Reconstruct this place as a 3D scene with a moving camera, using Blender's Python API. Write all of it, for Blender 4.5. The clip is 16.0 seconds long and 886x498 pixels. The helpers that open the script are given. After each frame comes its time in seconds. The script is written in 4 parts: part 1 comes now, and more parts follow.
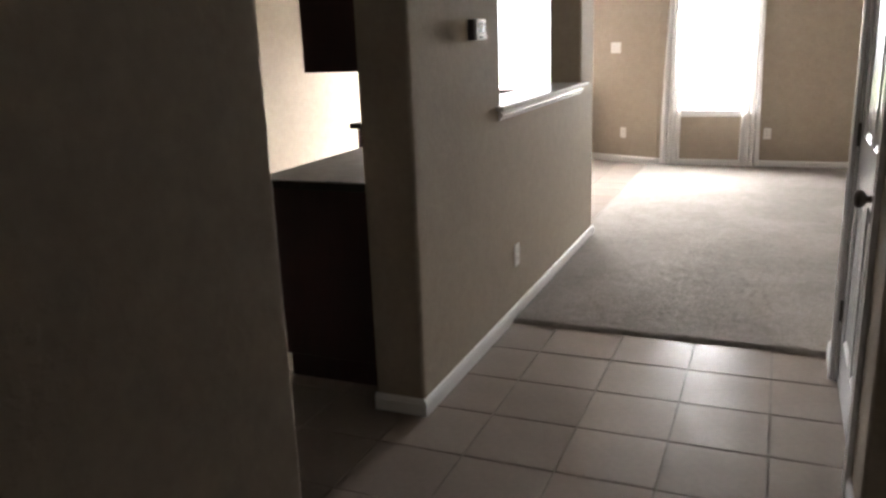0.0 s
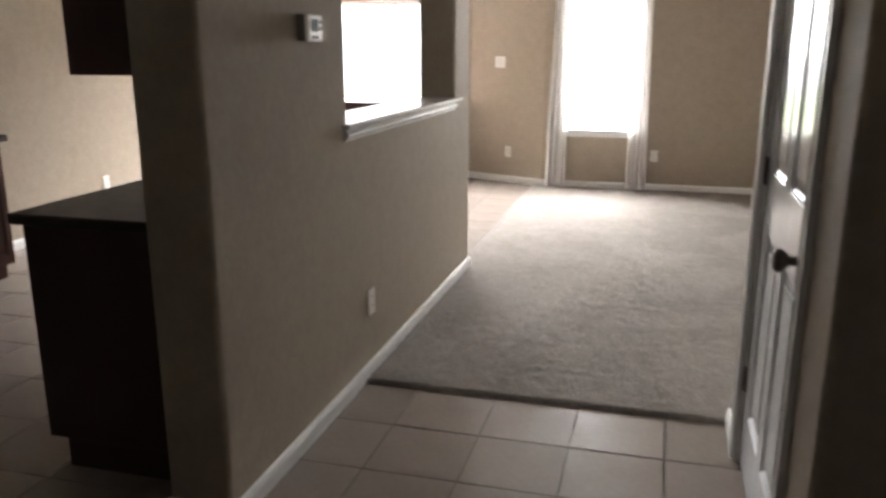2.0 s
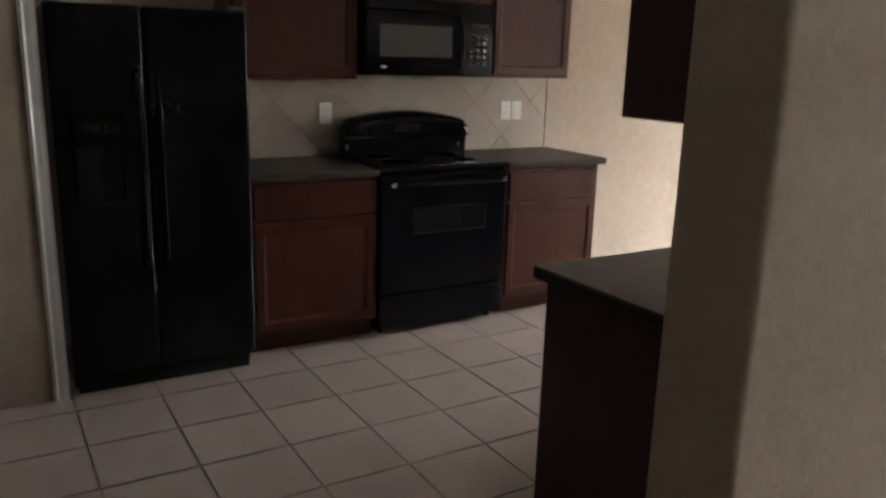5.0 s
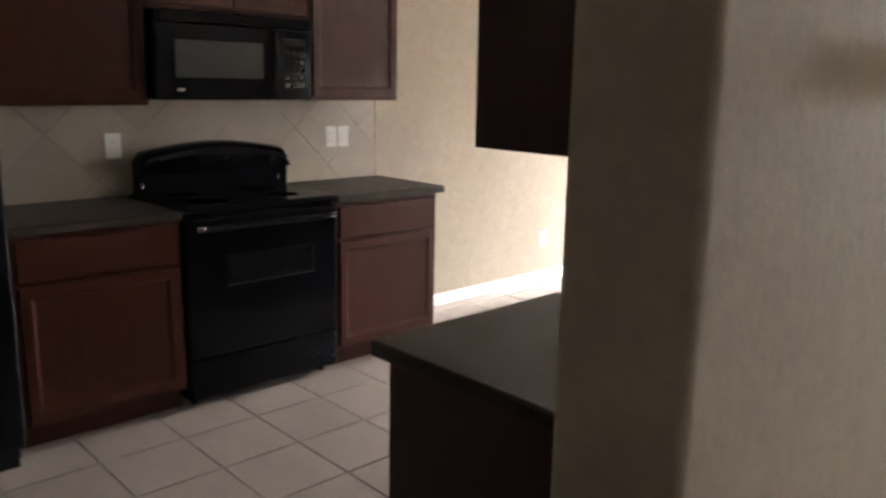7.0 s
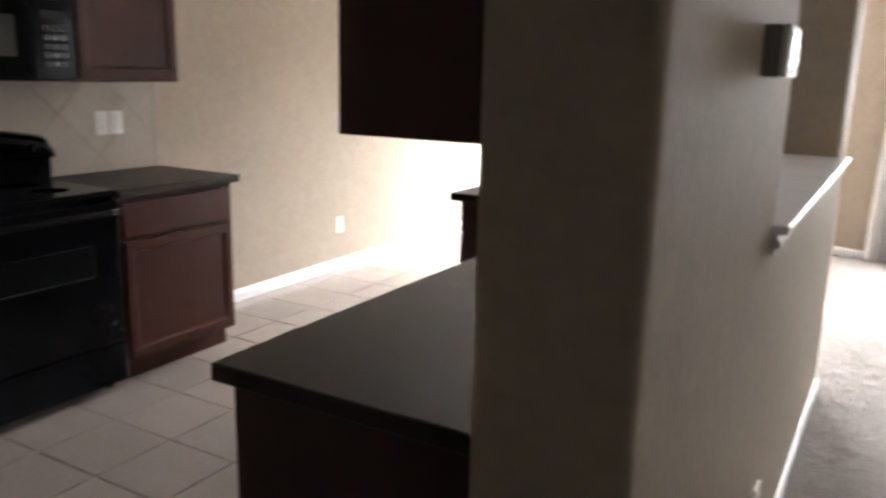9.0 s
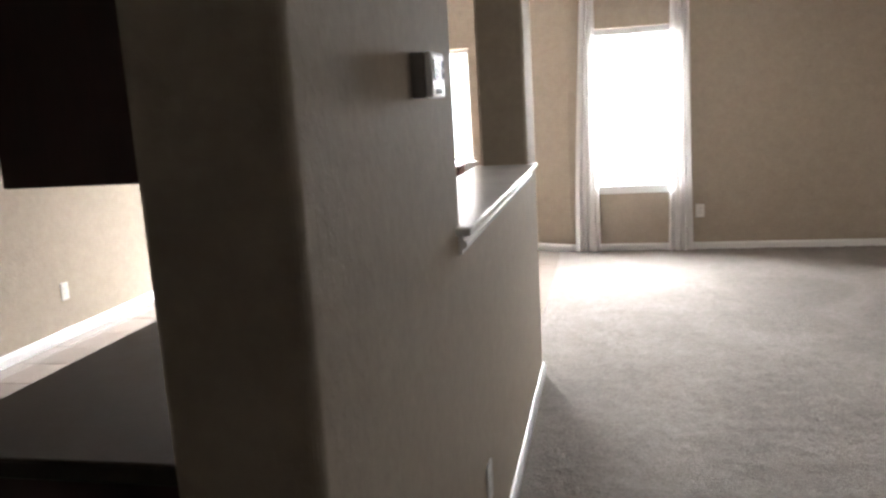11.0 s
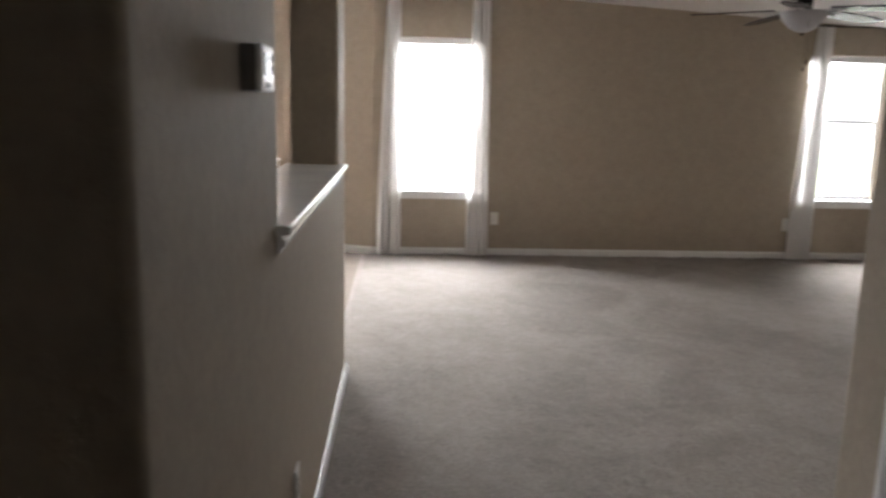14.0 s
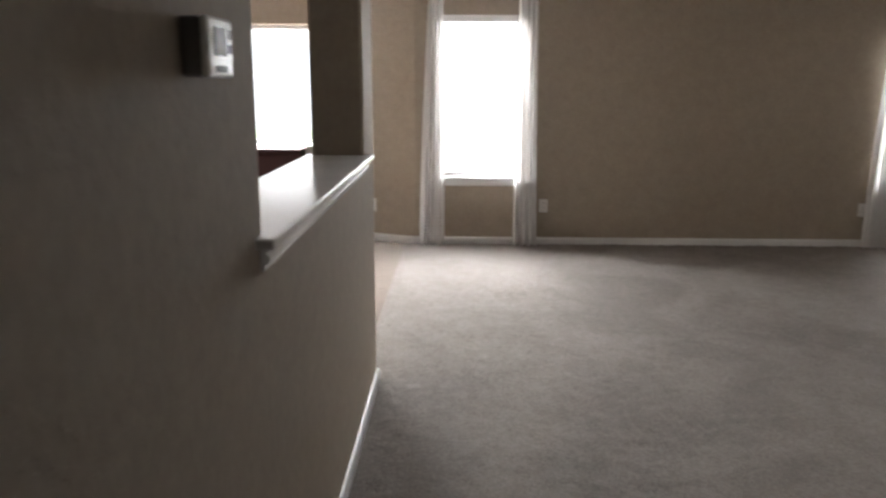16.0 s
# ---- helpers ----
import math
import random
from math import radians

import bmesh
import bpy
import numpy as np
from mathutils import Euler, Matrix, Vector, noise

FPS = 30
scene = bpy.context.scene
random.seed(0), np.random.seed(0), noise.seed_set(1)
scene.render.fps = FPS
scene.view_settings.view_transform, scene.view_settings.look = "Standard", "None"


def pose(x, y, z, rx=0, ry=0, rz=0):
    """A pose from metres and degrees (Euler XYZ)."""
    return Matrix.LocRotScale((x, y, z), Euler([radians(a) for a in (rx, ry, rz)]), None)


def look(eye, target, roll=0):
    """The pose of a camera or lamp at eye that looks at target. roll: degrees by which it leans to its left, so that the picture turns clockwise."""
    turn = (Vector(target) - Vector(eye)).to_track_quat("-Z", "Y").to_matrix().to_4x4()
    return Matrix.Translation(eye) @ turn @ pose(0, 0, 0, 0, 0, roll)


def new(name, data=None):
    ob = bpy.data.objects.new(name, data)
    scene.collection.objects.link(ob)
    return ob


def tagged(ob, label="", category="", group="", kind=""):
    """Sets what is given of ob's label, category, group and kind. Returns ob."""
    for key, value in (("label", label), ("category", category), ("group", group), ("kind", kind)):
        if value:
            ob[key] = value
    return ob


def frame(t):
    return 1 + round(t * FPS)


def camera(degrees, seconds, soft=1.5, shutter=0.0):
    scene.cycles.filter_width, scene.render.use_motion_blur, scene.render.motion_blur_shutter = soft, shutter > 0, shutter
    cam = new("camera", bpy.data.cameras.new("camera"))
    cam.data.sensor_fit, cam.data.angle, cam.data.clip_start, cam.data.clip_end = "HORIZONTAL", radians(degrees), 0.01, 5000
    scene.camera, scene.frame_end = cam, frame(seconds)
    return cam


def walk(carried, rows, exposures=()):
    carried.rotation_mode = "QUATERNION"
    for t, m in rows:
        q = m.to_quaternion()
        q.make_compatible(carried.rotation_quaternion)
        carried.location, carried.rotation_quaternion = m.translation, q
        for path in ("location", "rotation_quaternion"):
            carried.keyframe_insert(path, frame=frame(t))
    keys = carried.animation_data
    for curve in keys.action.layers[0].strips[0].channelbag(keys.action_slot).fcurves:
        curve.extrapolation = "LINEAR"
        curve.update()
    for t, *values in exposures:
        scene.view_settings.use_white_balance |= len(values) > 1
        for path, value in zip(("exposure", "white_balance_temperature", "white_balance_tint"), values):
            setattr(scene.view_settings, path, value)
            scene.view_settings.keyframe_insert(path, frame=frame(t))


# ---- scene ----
cam = camera(58.8, 16.0, soft=2.6, shutter=0.4)
PATH = [
    (0, (1.234, 1.367, 1.476), (0.473, 3.142, 0.957), -2.2),
    (0.5, (1.228, 1.538, 1.464), (0.55, 3.355, 0.976), -1.1),
    (1, (1.249, 1.735, 1.454), (0.741, 3.604, 0.954), -0.8),
    (1.5, (1.262, 1.901, 1.42), (0.895, 3.782, 0.847), -1.1),
    (2, (1.191, 2.104, 1.438), (0.679, 3.973, 0.942), -0.0),
    (2.5, (1.122, 2.308, 1.451), (0.377, 4.108, 0.999), 0.1),
    (3, (1.061, 2.51, 1.457), (-0.095, 4.095, 1.067), -0.1),
    (3.5, (1.08, 2.652, 1.48), (-0.328, 4.013, 1.076), 1.1),
    (4, (1.035, 2.676, 1.483), (-0.502, 3.885, 1.063), 2.7),
    (4.2, (1.015, 2.678, 1.49), (-0.567, 3.818, 1.057), 2.7),
    (6.3, (0.538, 3.097, 1.474), (-1.147, 4.055, 0.983), 1.4),
    (6.5, (0.492, 3.111, 1.471), (-1.134, 4.184, 1.017), 0.9),
    (7, (0.469, 3.132, 1.471), (-0.959, 4.47, 1.059), 1.1),
    (7.5, (0.488, 3.123, 1.475), (-0.841, 4.567, 1.09), 2.5),
    (8, (0.319, 3.105, 1.465), (-1.105, 4.442, 1.037), 2.7),
    (8.5, (0.239, 3.159, 1.456), (-1.075, 4.589, 0.977), 1.2),
    (9, (0.226, 3.166, 1.459), (-0.754, 4.852, 1.016), 1.3),
    (9.2, (0.237, 3.146, 1.457), (-0.615, 4.9, 1.014), 0.6),
    (11.3, (0.385, 3.115, 1.45), (0.045, 5.051, 1.075), -2.5),
    (11.5, (0.392, 3.124, 1.457), (0.125, 5.069, 1.069), -1.6),
    (12, (0.391, 3.13, 1.455), (0.291, 5.091, 1.071), -0.3),
    (12.5, (0.353, 3.108, 1.458), (0.385, 5.07, 1.067), 0.6),
    (13, (0.337, 3.151, 1.456), (0.542, 5.103, 1.065), 0.2),
    (13.5, (0.335, 3.152, 1.451), (0.564, 5.105, 1.085), 0.5),
    (14, (0.306, 3.109, 1.452), (0.404, 5.073, 1.079), 1.3),
    (14.5, (0.244, 3.128, 1.441), (0.015, 5.072, 1.029), 1.2),
    (15, (0.249, 3.184, 1.443), (-0.035, 5.122, 1.036), 1.1),
    (15.5, (0.309, 3.327, 1.46), (0.124, 5.281, 1.067), 0.6),
    (16, (0.399, 3.456, 1.457), (0.358, 5.412, 1.037), 0.2),
]
EXPOSURES = [(0, 0.3), (0.5, 0.12), (1.0, 0.08), (1.5, 0.18), (2.0, 0.1), (2.5, 0.1), (3.0, 0.18), (3.5, 0.66), (4.2, 0.72), (6.3, 1.0), (7, 1.05), (7.5, 0.8), (8.0, 0.88), (8.5, 0.78), (9.2, 0.55), (11.3, 0.15), (12, -0.08), (12.5, -0.24), (13.5, -0.4), (14, -0.4), (15, -0.4), (15.5, -0.35), (16, -0.66)]
KELVIN = [(0, 6500), (7.5, 6450), (8.5, 6250), (16, 6300)]


def kelvin(t):
    """The white balance at t, straight between the times given."""
    return float(np.interp(t, [k[0] for k in KELVIN], [k[1] for k in KELVIN]))


walk(cam, [(t, look(eye, target, roll)) for t, eye, target, roll in PATH], [(t, stops, kelvin(t), 10) for t, stops in EXPOSURES])

# ---- world, lights ----
world = bpy.data.worlds.new("sky")
scene.world = world
world.use_nodes = True
_nt = world.node_tree
_sky = _nt.nodes.new("ShaderNodeTexSky")
_sky.sky_type, _sky.sun_disc = "NISHITA", False
_sky.sun_elevation, _sky.sun_rotation = radians(50), radians(200)
_nt.nodes["Background"].inputs[1].default_value = 0.1
_nt.links.new(_sky.outputs[0], _nt.nodes["Background"].inputs[0])
_sun = new("sun", bpy.data.lights.new("sun", "SUN"))
_sun.data.energy, _sun.data.angle, _sun.data.color = 2.0, radians(2), (1, 0.96, 0.9)
_sun.matrix_world = look((4, -12, 20), (4, 0, 0))

H = 2.50            # ceiling height over kitchen and hall
FAR = 10.45         # far living room wall
DIN = 10.80         # dining wall
KW = -3.315         # stove wall
FALL = 0.059        # slope of the living room's ceiling, down to the east
RW = 1.53           # hall's right wall
NOOK = 3.66         # where the entry steps back from the hall
CORNER = 5.12       # where the hall ends


def window_light(name, x, y, z, w, h, power, tilt, colour=(0.985, 0.975, 0.985)):
    """Skylight that falls in and down through one window, from just outside its glass."""
    lamp = bpy.data.lights.new(name, "AREA")
    lamp.shape, lamp.size, lamp.size_y, lamp.energy, lamp.color = "RECTANGLE", w, h, power, colour
    ob = new(name, lamp)
    ob.matrix_world = pose(x, y, z, -90 + tilt, 0, 0)
    return ob


window_light("window_light_living", 0.555, FAR + 0.95, 1.95, 1.1, 1.6, 560, 32)
window_light("window_light_living_right", 4.45, FAR + 0.95, 1.95, 1.1, 1.6, 620, 32)
window_light("window_light_dining", -1.95, DIN + 0.95, 2.6, 2.2, 1.7, 2900, 50)

# ---- materials ----


def material(name, base, rough=0.6, metal=0.0, vary=0.08, scale=3.0, fine=40.0, bump=0.0, bump_scale=80.0, spread=0.0, coat=0.0, spec=0.5, stretch=(1, 1, 1), rnd=0.0, depth=0.004, plateau=False):
    """A surface with colour and roughness varied at two scales and a fine relief."""
    m = bpy.data.materials.new(name)
    m.use_nodes = True
    nt = m.node_tree
    n, l = nt.nodes, nt.links
    b = n["Principled BSDF"]
    b.inputs["Metallic"].default_value = metal
    b.inputs["Coat Weight"].default_value = coat
    b.inputs["Specular IOR Level"].default_value = spec
    tc = n.new("ShaderNodeTexCoord")
    mp = n.new("ShaderNodeMapping")
    mp.inputs["Scale"].default_value = stretch
    l.new(tc.outputs["Object"], mp.inputs["Vector"])
    big = n.new("ShaderNodeTexNoise")
    big.inputs["Scale"].default_value, big.inputs["Detail"].default_value = scale, 4
    small = n.new("ShaderNodeTexNoise")
    small.inputs["Scale"].default_value, small.inputs["Detail"].default_value = fine, 3
    for t in (big, small):
        l.new(mp.outputs[0], t.inputs["Vector"])
    add = n.new("ShaderNodeMath")
    add.operation = "ADD"
    l.new(big.outputs["Fac"], add.inputs[0])
    l.new(small.outputs["Fac"], add.inputs[1])
    ramp = n.new("ShaderNodeMapRange")
    ramp.inputs[1].default_value, ramp.inputs[2].default_value = 0.6, 1.4
    ramp.inputs[3].default_value, ramp.inputs[4].default_value = 1 - vary, 1 + vary
    l.new(add.outputs[0], ramp.inputs[0])
    value = ramp.outputs[0]
    if rnd:
        info = n.new("ShaderNodeObjectInfo")
        r2 = n.new("ShaderNodeMapRange")
        r2.inputs[3].default_value, r2.inputs[4].default_value = 1 - rnd, 1 + rnd
        l.new(info.outputs["Random"], r2.inputs[0])
        mul = n.new("ShaderNodeMath")
        mul.operation = "MULTIPLY"
        l.new(value, mul.inputs[0])
        l.new(r2.outputs[0], mul.inputs[1])
        value = mul.outputs[0]
    mix = n.new("ShaderNodeVectorMath")
    mix.operation = "SCALE"
    mix.inputs[0].default_value = base
    l.new(value, mix.inputs["Scale"])
    l.new(mix.outputs[0], b.inputs["Base Color"])
    rr = n.new("ShaderNodeMapRange")
    rr.inputs[3].default_value, rr.inputs[4].default_value = max(0.02, rough - spread), min(1, rough + spread)
    l.new(big.outputs["Fac"], rr.inputs[0])
    l.new(rr.outputs[0], b.inputs["Roughness"])
    if bump:
        bt = n.new("ShaderNodeTexNoise")
        bt.inputs["Scale"].default_value, bt.inputs["Detail"].default_value = bump_scale, 3
        l.new(mp.outputs[0], bt.inputs["Vector"])
        bp = n.new("ShaderNodeBump")
        bp.inputs["Strength"].default_value, bp.inputs["Distance"].default_value = bump, depth
        height = bt.outputs["Fac"]
        if plateau:
            # knocked-down plaster: flat islands with soft shores
            flat = n.new("ShaderNodeMapRange")
            flat.interpolation_type = "SMOOTHSTEP"
            flat.inputs[1].default_value, flat.inputs[2].default_value = 0.46, 0.60
            l.new(height, flat.inputs[0])
            height = flat.outputs[0]
        l.new(height, bp.inputs["Height"])
        l.new(bp.outputs[0], b.inputs["Normal"])
    return m


WALL = material("beige_wall_paint", (0.398, 0.340, 0.270), 0.8, spec=0.12, vary=0.09, scale=12, fine=36, bump=0.30, bump_scale=38, spread=0.08, depth=0.0014, plateau=True)
CEIL = material("ceiling_paint", (0.74, 0.72, 0.69), 0.9, vary=0.03, bump=0.6, bump_scale=60)
TRIM = material("white_trim_paint", (0.80, 0.80, 0.79), 0.35, vary=0.03, fine=60, spread=0.08, bump=0.05, bump_scale=40)
DOORP = material("white_door_paint", (0.76, 0.77, 0.78), 0.13, vary=0.03, fine=50, spread=0.03, bump=0.10, bump_scale=60, stretch=(1, 1, 0.08))
TILE = material("glazed_floor_tile", (0.285, 0.241, 0.210), 0.15, vary=0.08, scale=5, fine=35, bump=0.12, bump_scale=30, spread=0.08, rnd=0.05)
GROUT = material("floor_grout", (0.20, 0.17, 0.145), 0.9, vary=0.15, scale=6, fine=120, bump=0.4, bump_scale=200)
CARPET = material("cut_pile_carpet", (0.272, 0.245, 0.222), 0.98, vary=0.26, scale=60, fine=140, bump=1.0, bump_scale=120, spec=0.05, depth=0.008)
CHERRY = material("cherry_cabinet_wood", (0.046, 0.0120, 0.0068), 0.34, spec=0.24, vary=0.25, scale=4, fine=26, bump=0.06, bump_scale=60, spread=0.08, stretch=(6, 6, 0.6))
ESPRESSO = material("dark_end_panel_laminate", (0.052, 0.020, 0.019), 0.45, spec=0.3, vary=0.18, scale=4, fine=30, bump=0.05, bump_scale=70, spread=0.08, stretch=(6, 6, 0.6))
KICK = material("toe_kick", (0.02, 0.012, 0.01), 0.7, vary=0.1)
COUNTER = material("dark_laminate_worktop", (0.042, 0.033, 0.026), 0.45, spec=0.14, vary=0.28, scale=12, fine=220, bump=0.08, bump_scale=160, spread=0.1)
SPLASH = material("beige_backsplash_tile", (0.38, 0.325, 0.265), 0.40, vary=0.07, scale=7, fine=45, bump=0.1, bump_scale=30, spread=0.08, rnd=0.05)
SGROUT = material("backsplash_grout", (0.30, 0.25, 0.20), 0.9, vary=0.1, fine=100)
BLACK = material("black_appliance_enamel", (0.004, 0.004, 0.005), 0.12, vary=0.2, fine=60, spread=0.04, spec=0.12)
BLACKT = material("black_textured_steel", (0.0035, 0.0035, 0.0045), 0.22, vary=0.2, fine=60, spread=0.05, spec=0.16, bump=0.03, bump_scale=320)
SMOKED = material("smoked_glass", (0.009, 0.0095, 0.010), 0.10, vary=0.1, spread=0.02, spec=0.35)
SCREENG = material("microwave_window_mesh", (0.022, 0.024, 0.022), 0.3, vary=0.1, fine=300)
GREYP = material("grey_marking", (0.16, 0.16, 0.16), 0.5, vary=0.05)
CHROME = material("chrome", (0.75, 0.75, 0.76), 0.14, metal=1.0, vary=0.03)
BRONZE = material("dark_bronze", (0.075, 0.06, 0.05), 0.36, metal=0.85, vary=0.15, spread=0.08)
PLASTIC = material("white_plastic", (0.80, 0.79, 0.76), 0.35, vary=0.02)
LCD = material("display_glass", (0.06, 0.07, 0.068), 0.2, vary=0.05)
SLOT = material("dark_slot", (0.012, 0.012, 0.012), 0.8, vary=0.05, spec=0.1)
VINYL = material("white_window_vinyl", (0.82, 0.82, 0.82), 0.4, vary=0.02)
BLADE = material("dark_fan_blade", (0.075, 0.06, 0.065), 0.24, vary=0.12, fine=20, stretch=(1, 8, 1))
SATIN = material("dark_satin_metal", (0.16, 0.16, 0.17), 0.22, metal=1.0, vary=0.05)
NICKEL = material("brushed_nickel", (0.55, 0.54, 0.53), 0.32, metal=1.0, vary=0.05)
FROST = material("frosted_glass_bowl", (0.42, 0.42, 0.44), 0.35, vary=0.02)
SILLP = material("glossy_white_sill_paint", (0.80, 0.80, 0.79), 0.17, vary=0.03, fine=60, spread=0.06, bump=0.05, bump_scale=40)
SHELL = material("grey_plastic_shell", (0.20, 0.19, 0.185), 0.55, vary=0.04)
GROUND = material("outdoor_concrete", (0.45, 0.44, 0.42), 0.9, vary=0.15, bump=0.3)

# backdrop gives off its own light; lawn, fence and sky are emission bands
BACKGLOW = bpy.data.materials.new("glowing_sky_backdrop")
BACKGLOW.use_nodes = True
BACKGLOW.node_tree.nodes["Principled BSDF"].inputs["Base Color"].default_value = (0.8, 0.8, 0.8, 1)
_p = BACKGLOW.node_tree.nodes["Principled BSDF"]
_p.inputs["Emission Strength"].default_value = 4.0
_tc, _sp, _rp = (BACKGLOW.node_tree.nodes.new(k) for k in ("ShaderNodeTexCoord", "ShaderNodeSeparateXYZ", "ShaderNodeValToRGB"))
_zz = BACKGLOW.node_tree.nodes.new("ShaderNodeMapRange")
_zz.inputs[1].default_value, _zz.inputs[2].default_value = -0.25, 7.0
BACKGLOW.node_tree.links.new(_tc.outputs["Object"], _sp.inputs[0])
BACKGLOW.node_tree.links.new(_sp.outputs["Z"], _zz.inputs[0])
BACKGLOW.node_tree.links.new(_zz.outputs[0], _rp.inputs[0])
BACKGLOW.node_tree.links.new(_rp.outputs[0], _p.inputs["Emission Color"])
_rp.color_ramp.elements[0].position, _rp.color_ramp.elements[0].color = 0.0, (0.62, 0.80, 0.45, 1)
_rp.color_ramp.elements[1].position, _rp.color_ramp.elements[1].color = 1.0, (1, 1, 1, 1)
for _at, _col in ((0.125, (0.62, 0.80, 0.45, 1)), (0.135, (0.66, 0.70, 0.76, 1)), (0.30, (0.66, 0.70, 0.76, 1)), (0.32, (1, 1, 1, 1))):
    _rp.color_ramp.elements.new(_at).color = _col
GLASS = bpy.data.materials.new("window_glass")
GLASS.use_nodes = True
_b = GLASS.node_tree.nodes["Principled BSDF"]
_b.inputs["Transmission Weight"].default_value, _b.inputs["Roughness"].default_value, _b.inputs["IOR"].default_value = 1.0, 0.0, 1.45
SHEER = bpy.data.materials.new("sheer_white_curtain")
SHEER.use_nodes = True
_n, _l = SHEER.node_tree.nodes, SHEER.node_tree.links
_p = _n["Principled BSDF"]
_p.inputs["Base Color"].default_value, _p.inputs["Roughness"].default_value = (0.90, 0.885, 0.87, 1), 0.9
_t = _n.new("ShaderNodeBsdfTranslucent")
_t.inputs[0].default_value = (0.90, 0.885, 0.87, 1)
_mx = _n.new("ShaderNodeMixShader")
_w = _n.new("ShaderNodeTexNoise")
_w.inputs["Scale"].default_value = 400
_mr = _n.new("ShaderNodeMapRange")
_mr.inputs[3].default_value, _mr.inputs[4].default_value = 0.16, 0.24
_l.new(_w.outputs["Fac"], _mr.inputs[0])
_l.new(_mr.outputs[0], _mx.inputs[0])
_l.new(_p.outputs[0], _mx.inputs[1])
_l.new(_t.outputs[0], _mx.inputs[2])
_tr = _n.new("ShaderNodeBsdfTransparent")
_m2 = _n.new("ShaderNodeMixShader")
_m2.inputs[0].default_value = 0.05
_l.new(_mx.outputs[0], _m2.inputs[1])
_l.new(_tr.outputs[0], _m2.inputs[2])
_l.new(_m2.outputs[0], _n["Material Output"].inputs["Surface"])

def wear(mat, scale, amount, stretch=(1, 1, 1)):
    """Broad soft patches where the pile is trodden and brushed another way."""
    n, l = mat.node_tree.nodes, mat.node_tree.links
    b = n["Principled BSDF"]
    old = b.inputs["Base Color"].links[0].from_socket
    tc, mp, no = n.new("ShaderNodeTexCoord"), n.new("ShaderNodeMapping"), n.new("ShaderNodeTexNoise")
    mp.inputs["Scale"].default_value = stretch
    no.inputs["Scale"].default_value, no.inputs["Detail"].default_value, no.inputs["Distortion"].default_value = scale, 5, 1.6
    mr, sc = n.new("ShaderNodeMapRange"), n.new("ShaderNodeVectorMath")
    sc.operation = "SCALE"
    mr.inputs[1].default_value, mr.inputs[2].default_value = 0.38, 0.62
    mr.inputs[3].default_value, mr.inputs[4].default_value = 1 - amount, 1 + amount
    l.new(tc.outputs["Object"], mp.inputs["Vector"])
    l.new(mp.outputs[0], no.inputs["Vector"])
    l.new(no.outputs["Fac"], mr.inputs[0])
    l.new(old, sc.inputs[0])
    l.new(mr.outputs[0], sc.inputs["Scale"])
    l.new(sc.outputs[0], b.inputs["Base Color"])


wear(CARPET, 1.1, 0.10, (1, 0.8, 1))
wear(CARPET, 6.0, 0.05)

# ---- building helpers ----


def link(name, bm, mat, parent=None, smooth=False):
    me = bpy.data.meshes.new(name)
    bmesh.ops.recalc_face_normals(bm, faces=bm.faces)
    bm.to_mesh(me)
    bm.free()
    me.materials.append(mat)
    if smooth:
        for p in me.polygons:
            p.use_smooth = True
    ob = new(name, me)
    if parent is not None:
        ob.parent = parent
        ob.matrix_parent_inverse = parent.matrix_world.inverted()
    return ob


def part(name, bm, mat, parent, label="", smooth=False):
    """One mesh under a thing or under a part."""
    ob = link(name, bm, mat, parent, smooth)
    if label:
        tagged(ob, label)
    return ob


def thing(name, at, label, category, group="", kind=""):
    """An empty at the base of a thing with parts."""
    ob = new(name)
    ob.empty_display_size = 0.1
    ob.matrix_world = Matrix.Translation(at)
    ob.location = at
    bpy.context.view_layer.update()
    return tagged(ob, label, category, group, kind)


def box(x0, x1, y0, y1, z0, z1, bevel=0.0, seg=2, bm=None):
    """An axis-aligned box with rounded edges, added to bm."""
    own = bmesh.new()
    bmesh.ops.create_cube(own, size=1)
    for v in own.verts:
        v.co = Vector(((x0 + x1) / 2 + v.co.x * (x1 - x0), (y0 + y1) / 2 + v.co.y * (y1 - y0), (z0 + z1) / 2 + v.co.z * (z1 - z0)))
    if bevel:
        bmesh.ops.bevel(own, geom=own.edges[:], offset=bevel, segments=seg, profile=0.5, affect="EDGES")
    if bm is None:
        return own
    me = bpy.data.meshes.new("tmp")
    own.to_mesh(me)
    own.free()
    bm.from_mesh(me)
    bpy.data.meshes.remove(me)
    return bm


def lathe(profile, at=(0, 0, 0), axis="z", n=24, bm=None):
    """A turned shape: profile of (radius, height) along the axis."""
    bm = bm or bmesh.new()
    rings = []
    for r, h in profile:
        ring = []
        for i in range(n):
            a = 2 * math.pi * i / n
            p = (r * math.cos(a), r * math.sin(a), h)
            p = p if axis == "z" else ((h, p[0], p[1]) if axis == "x" else (p[0], h, p[1]))
            ring.append(bm.verts.new(Vector(at) + Vector(p)))
        rings.append(ring)
    for a, b in zip(rings, rings[1:]):
        for i in range(n):
            bm.faces.new((a[i], a[(i + 1) % n], b[(i + 1) % n], b[i]))
    for ring in (rings[0], rings[-1]):
        bm.faces.new(ring)
    return bm


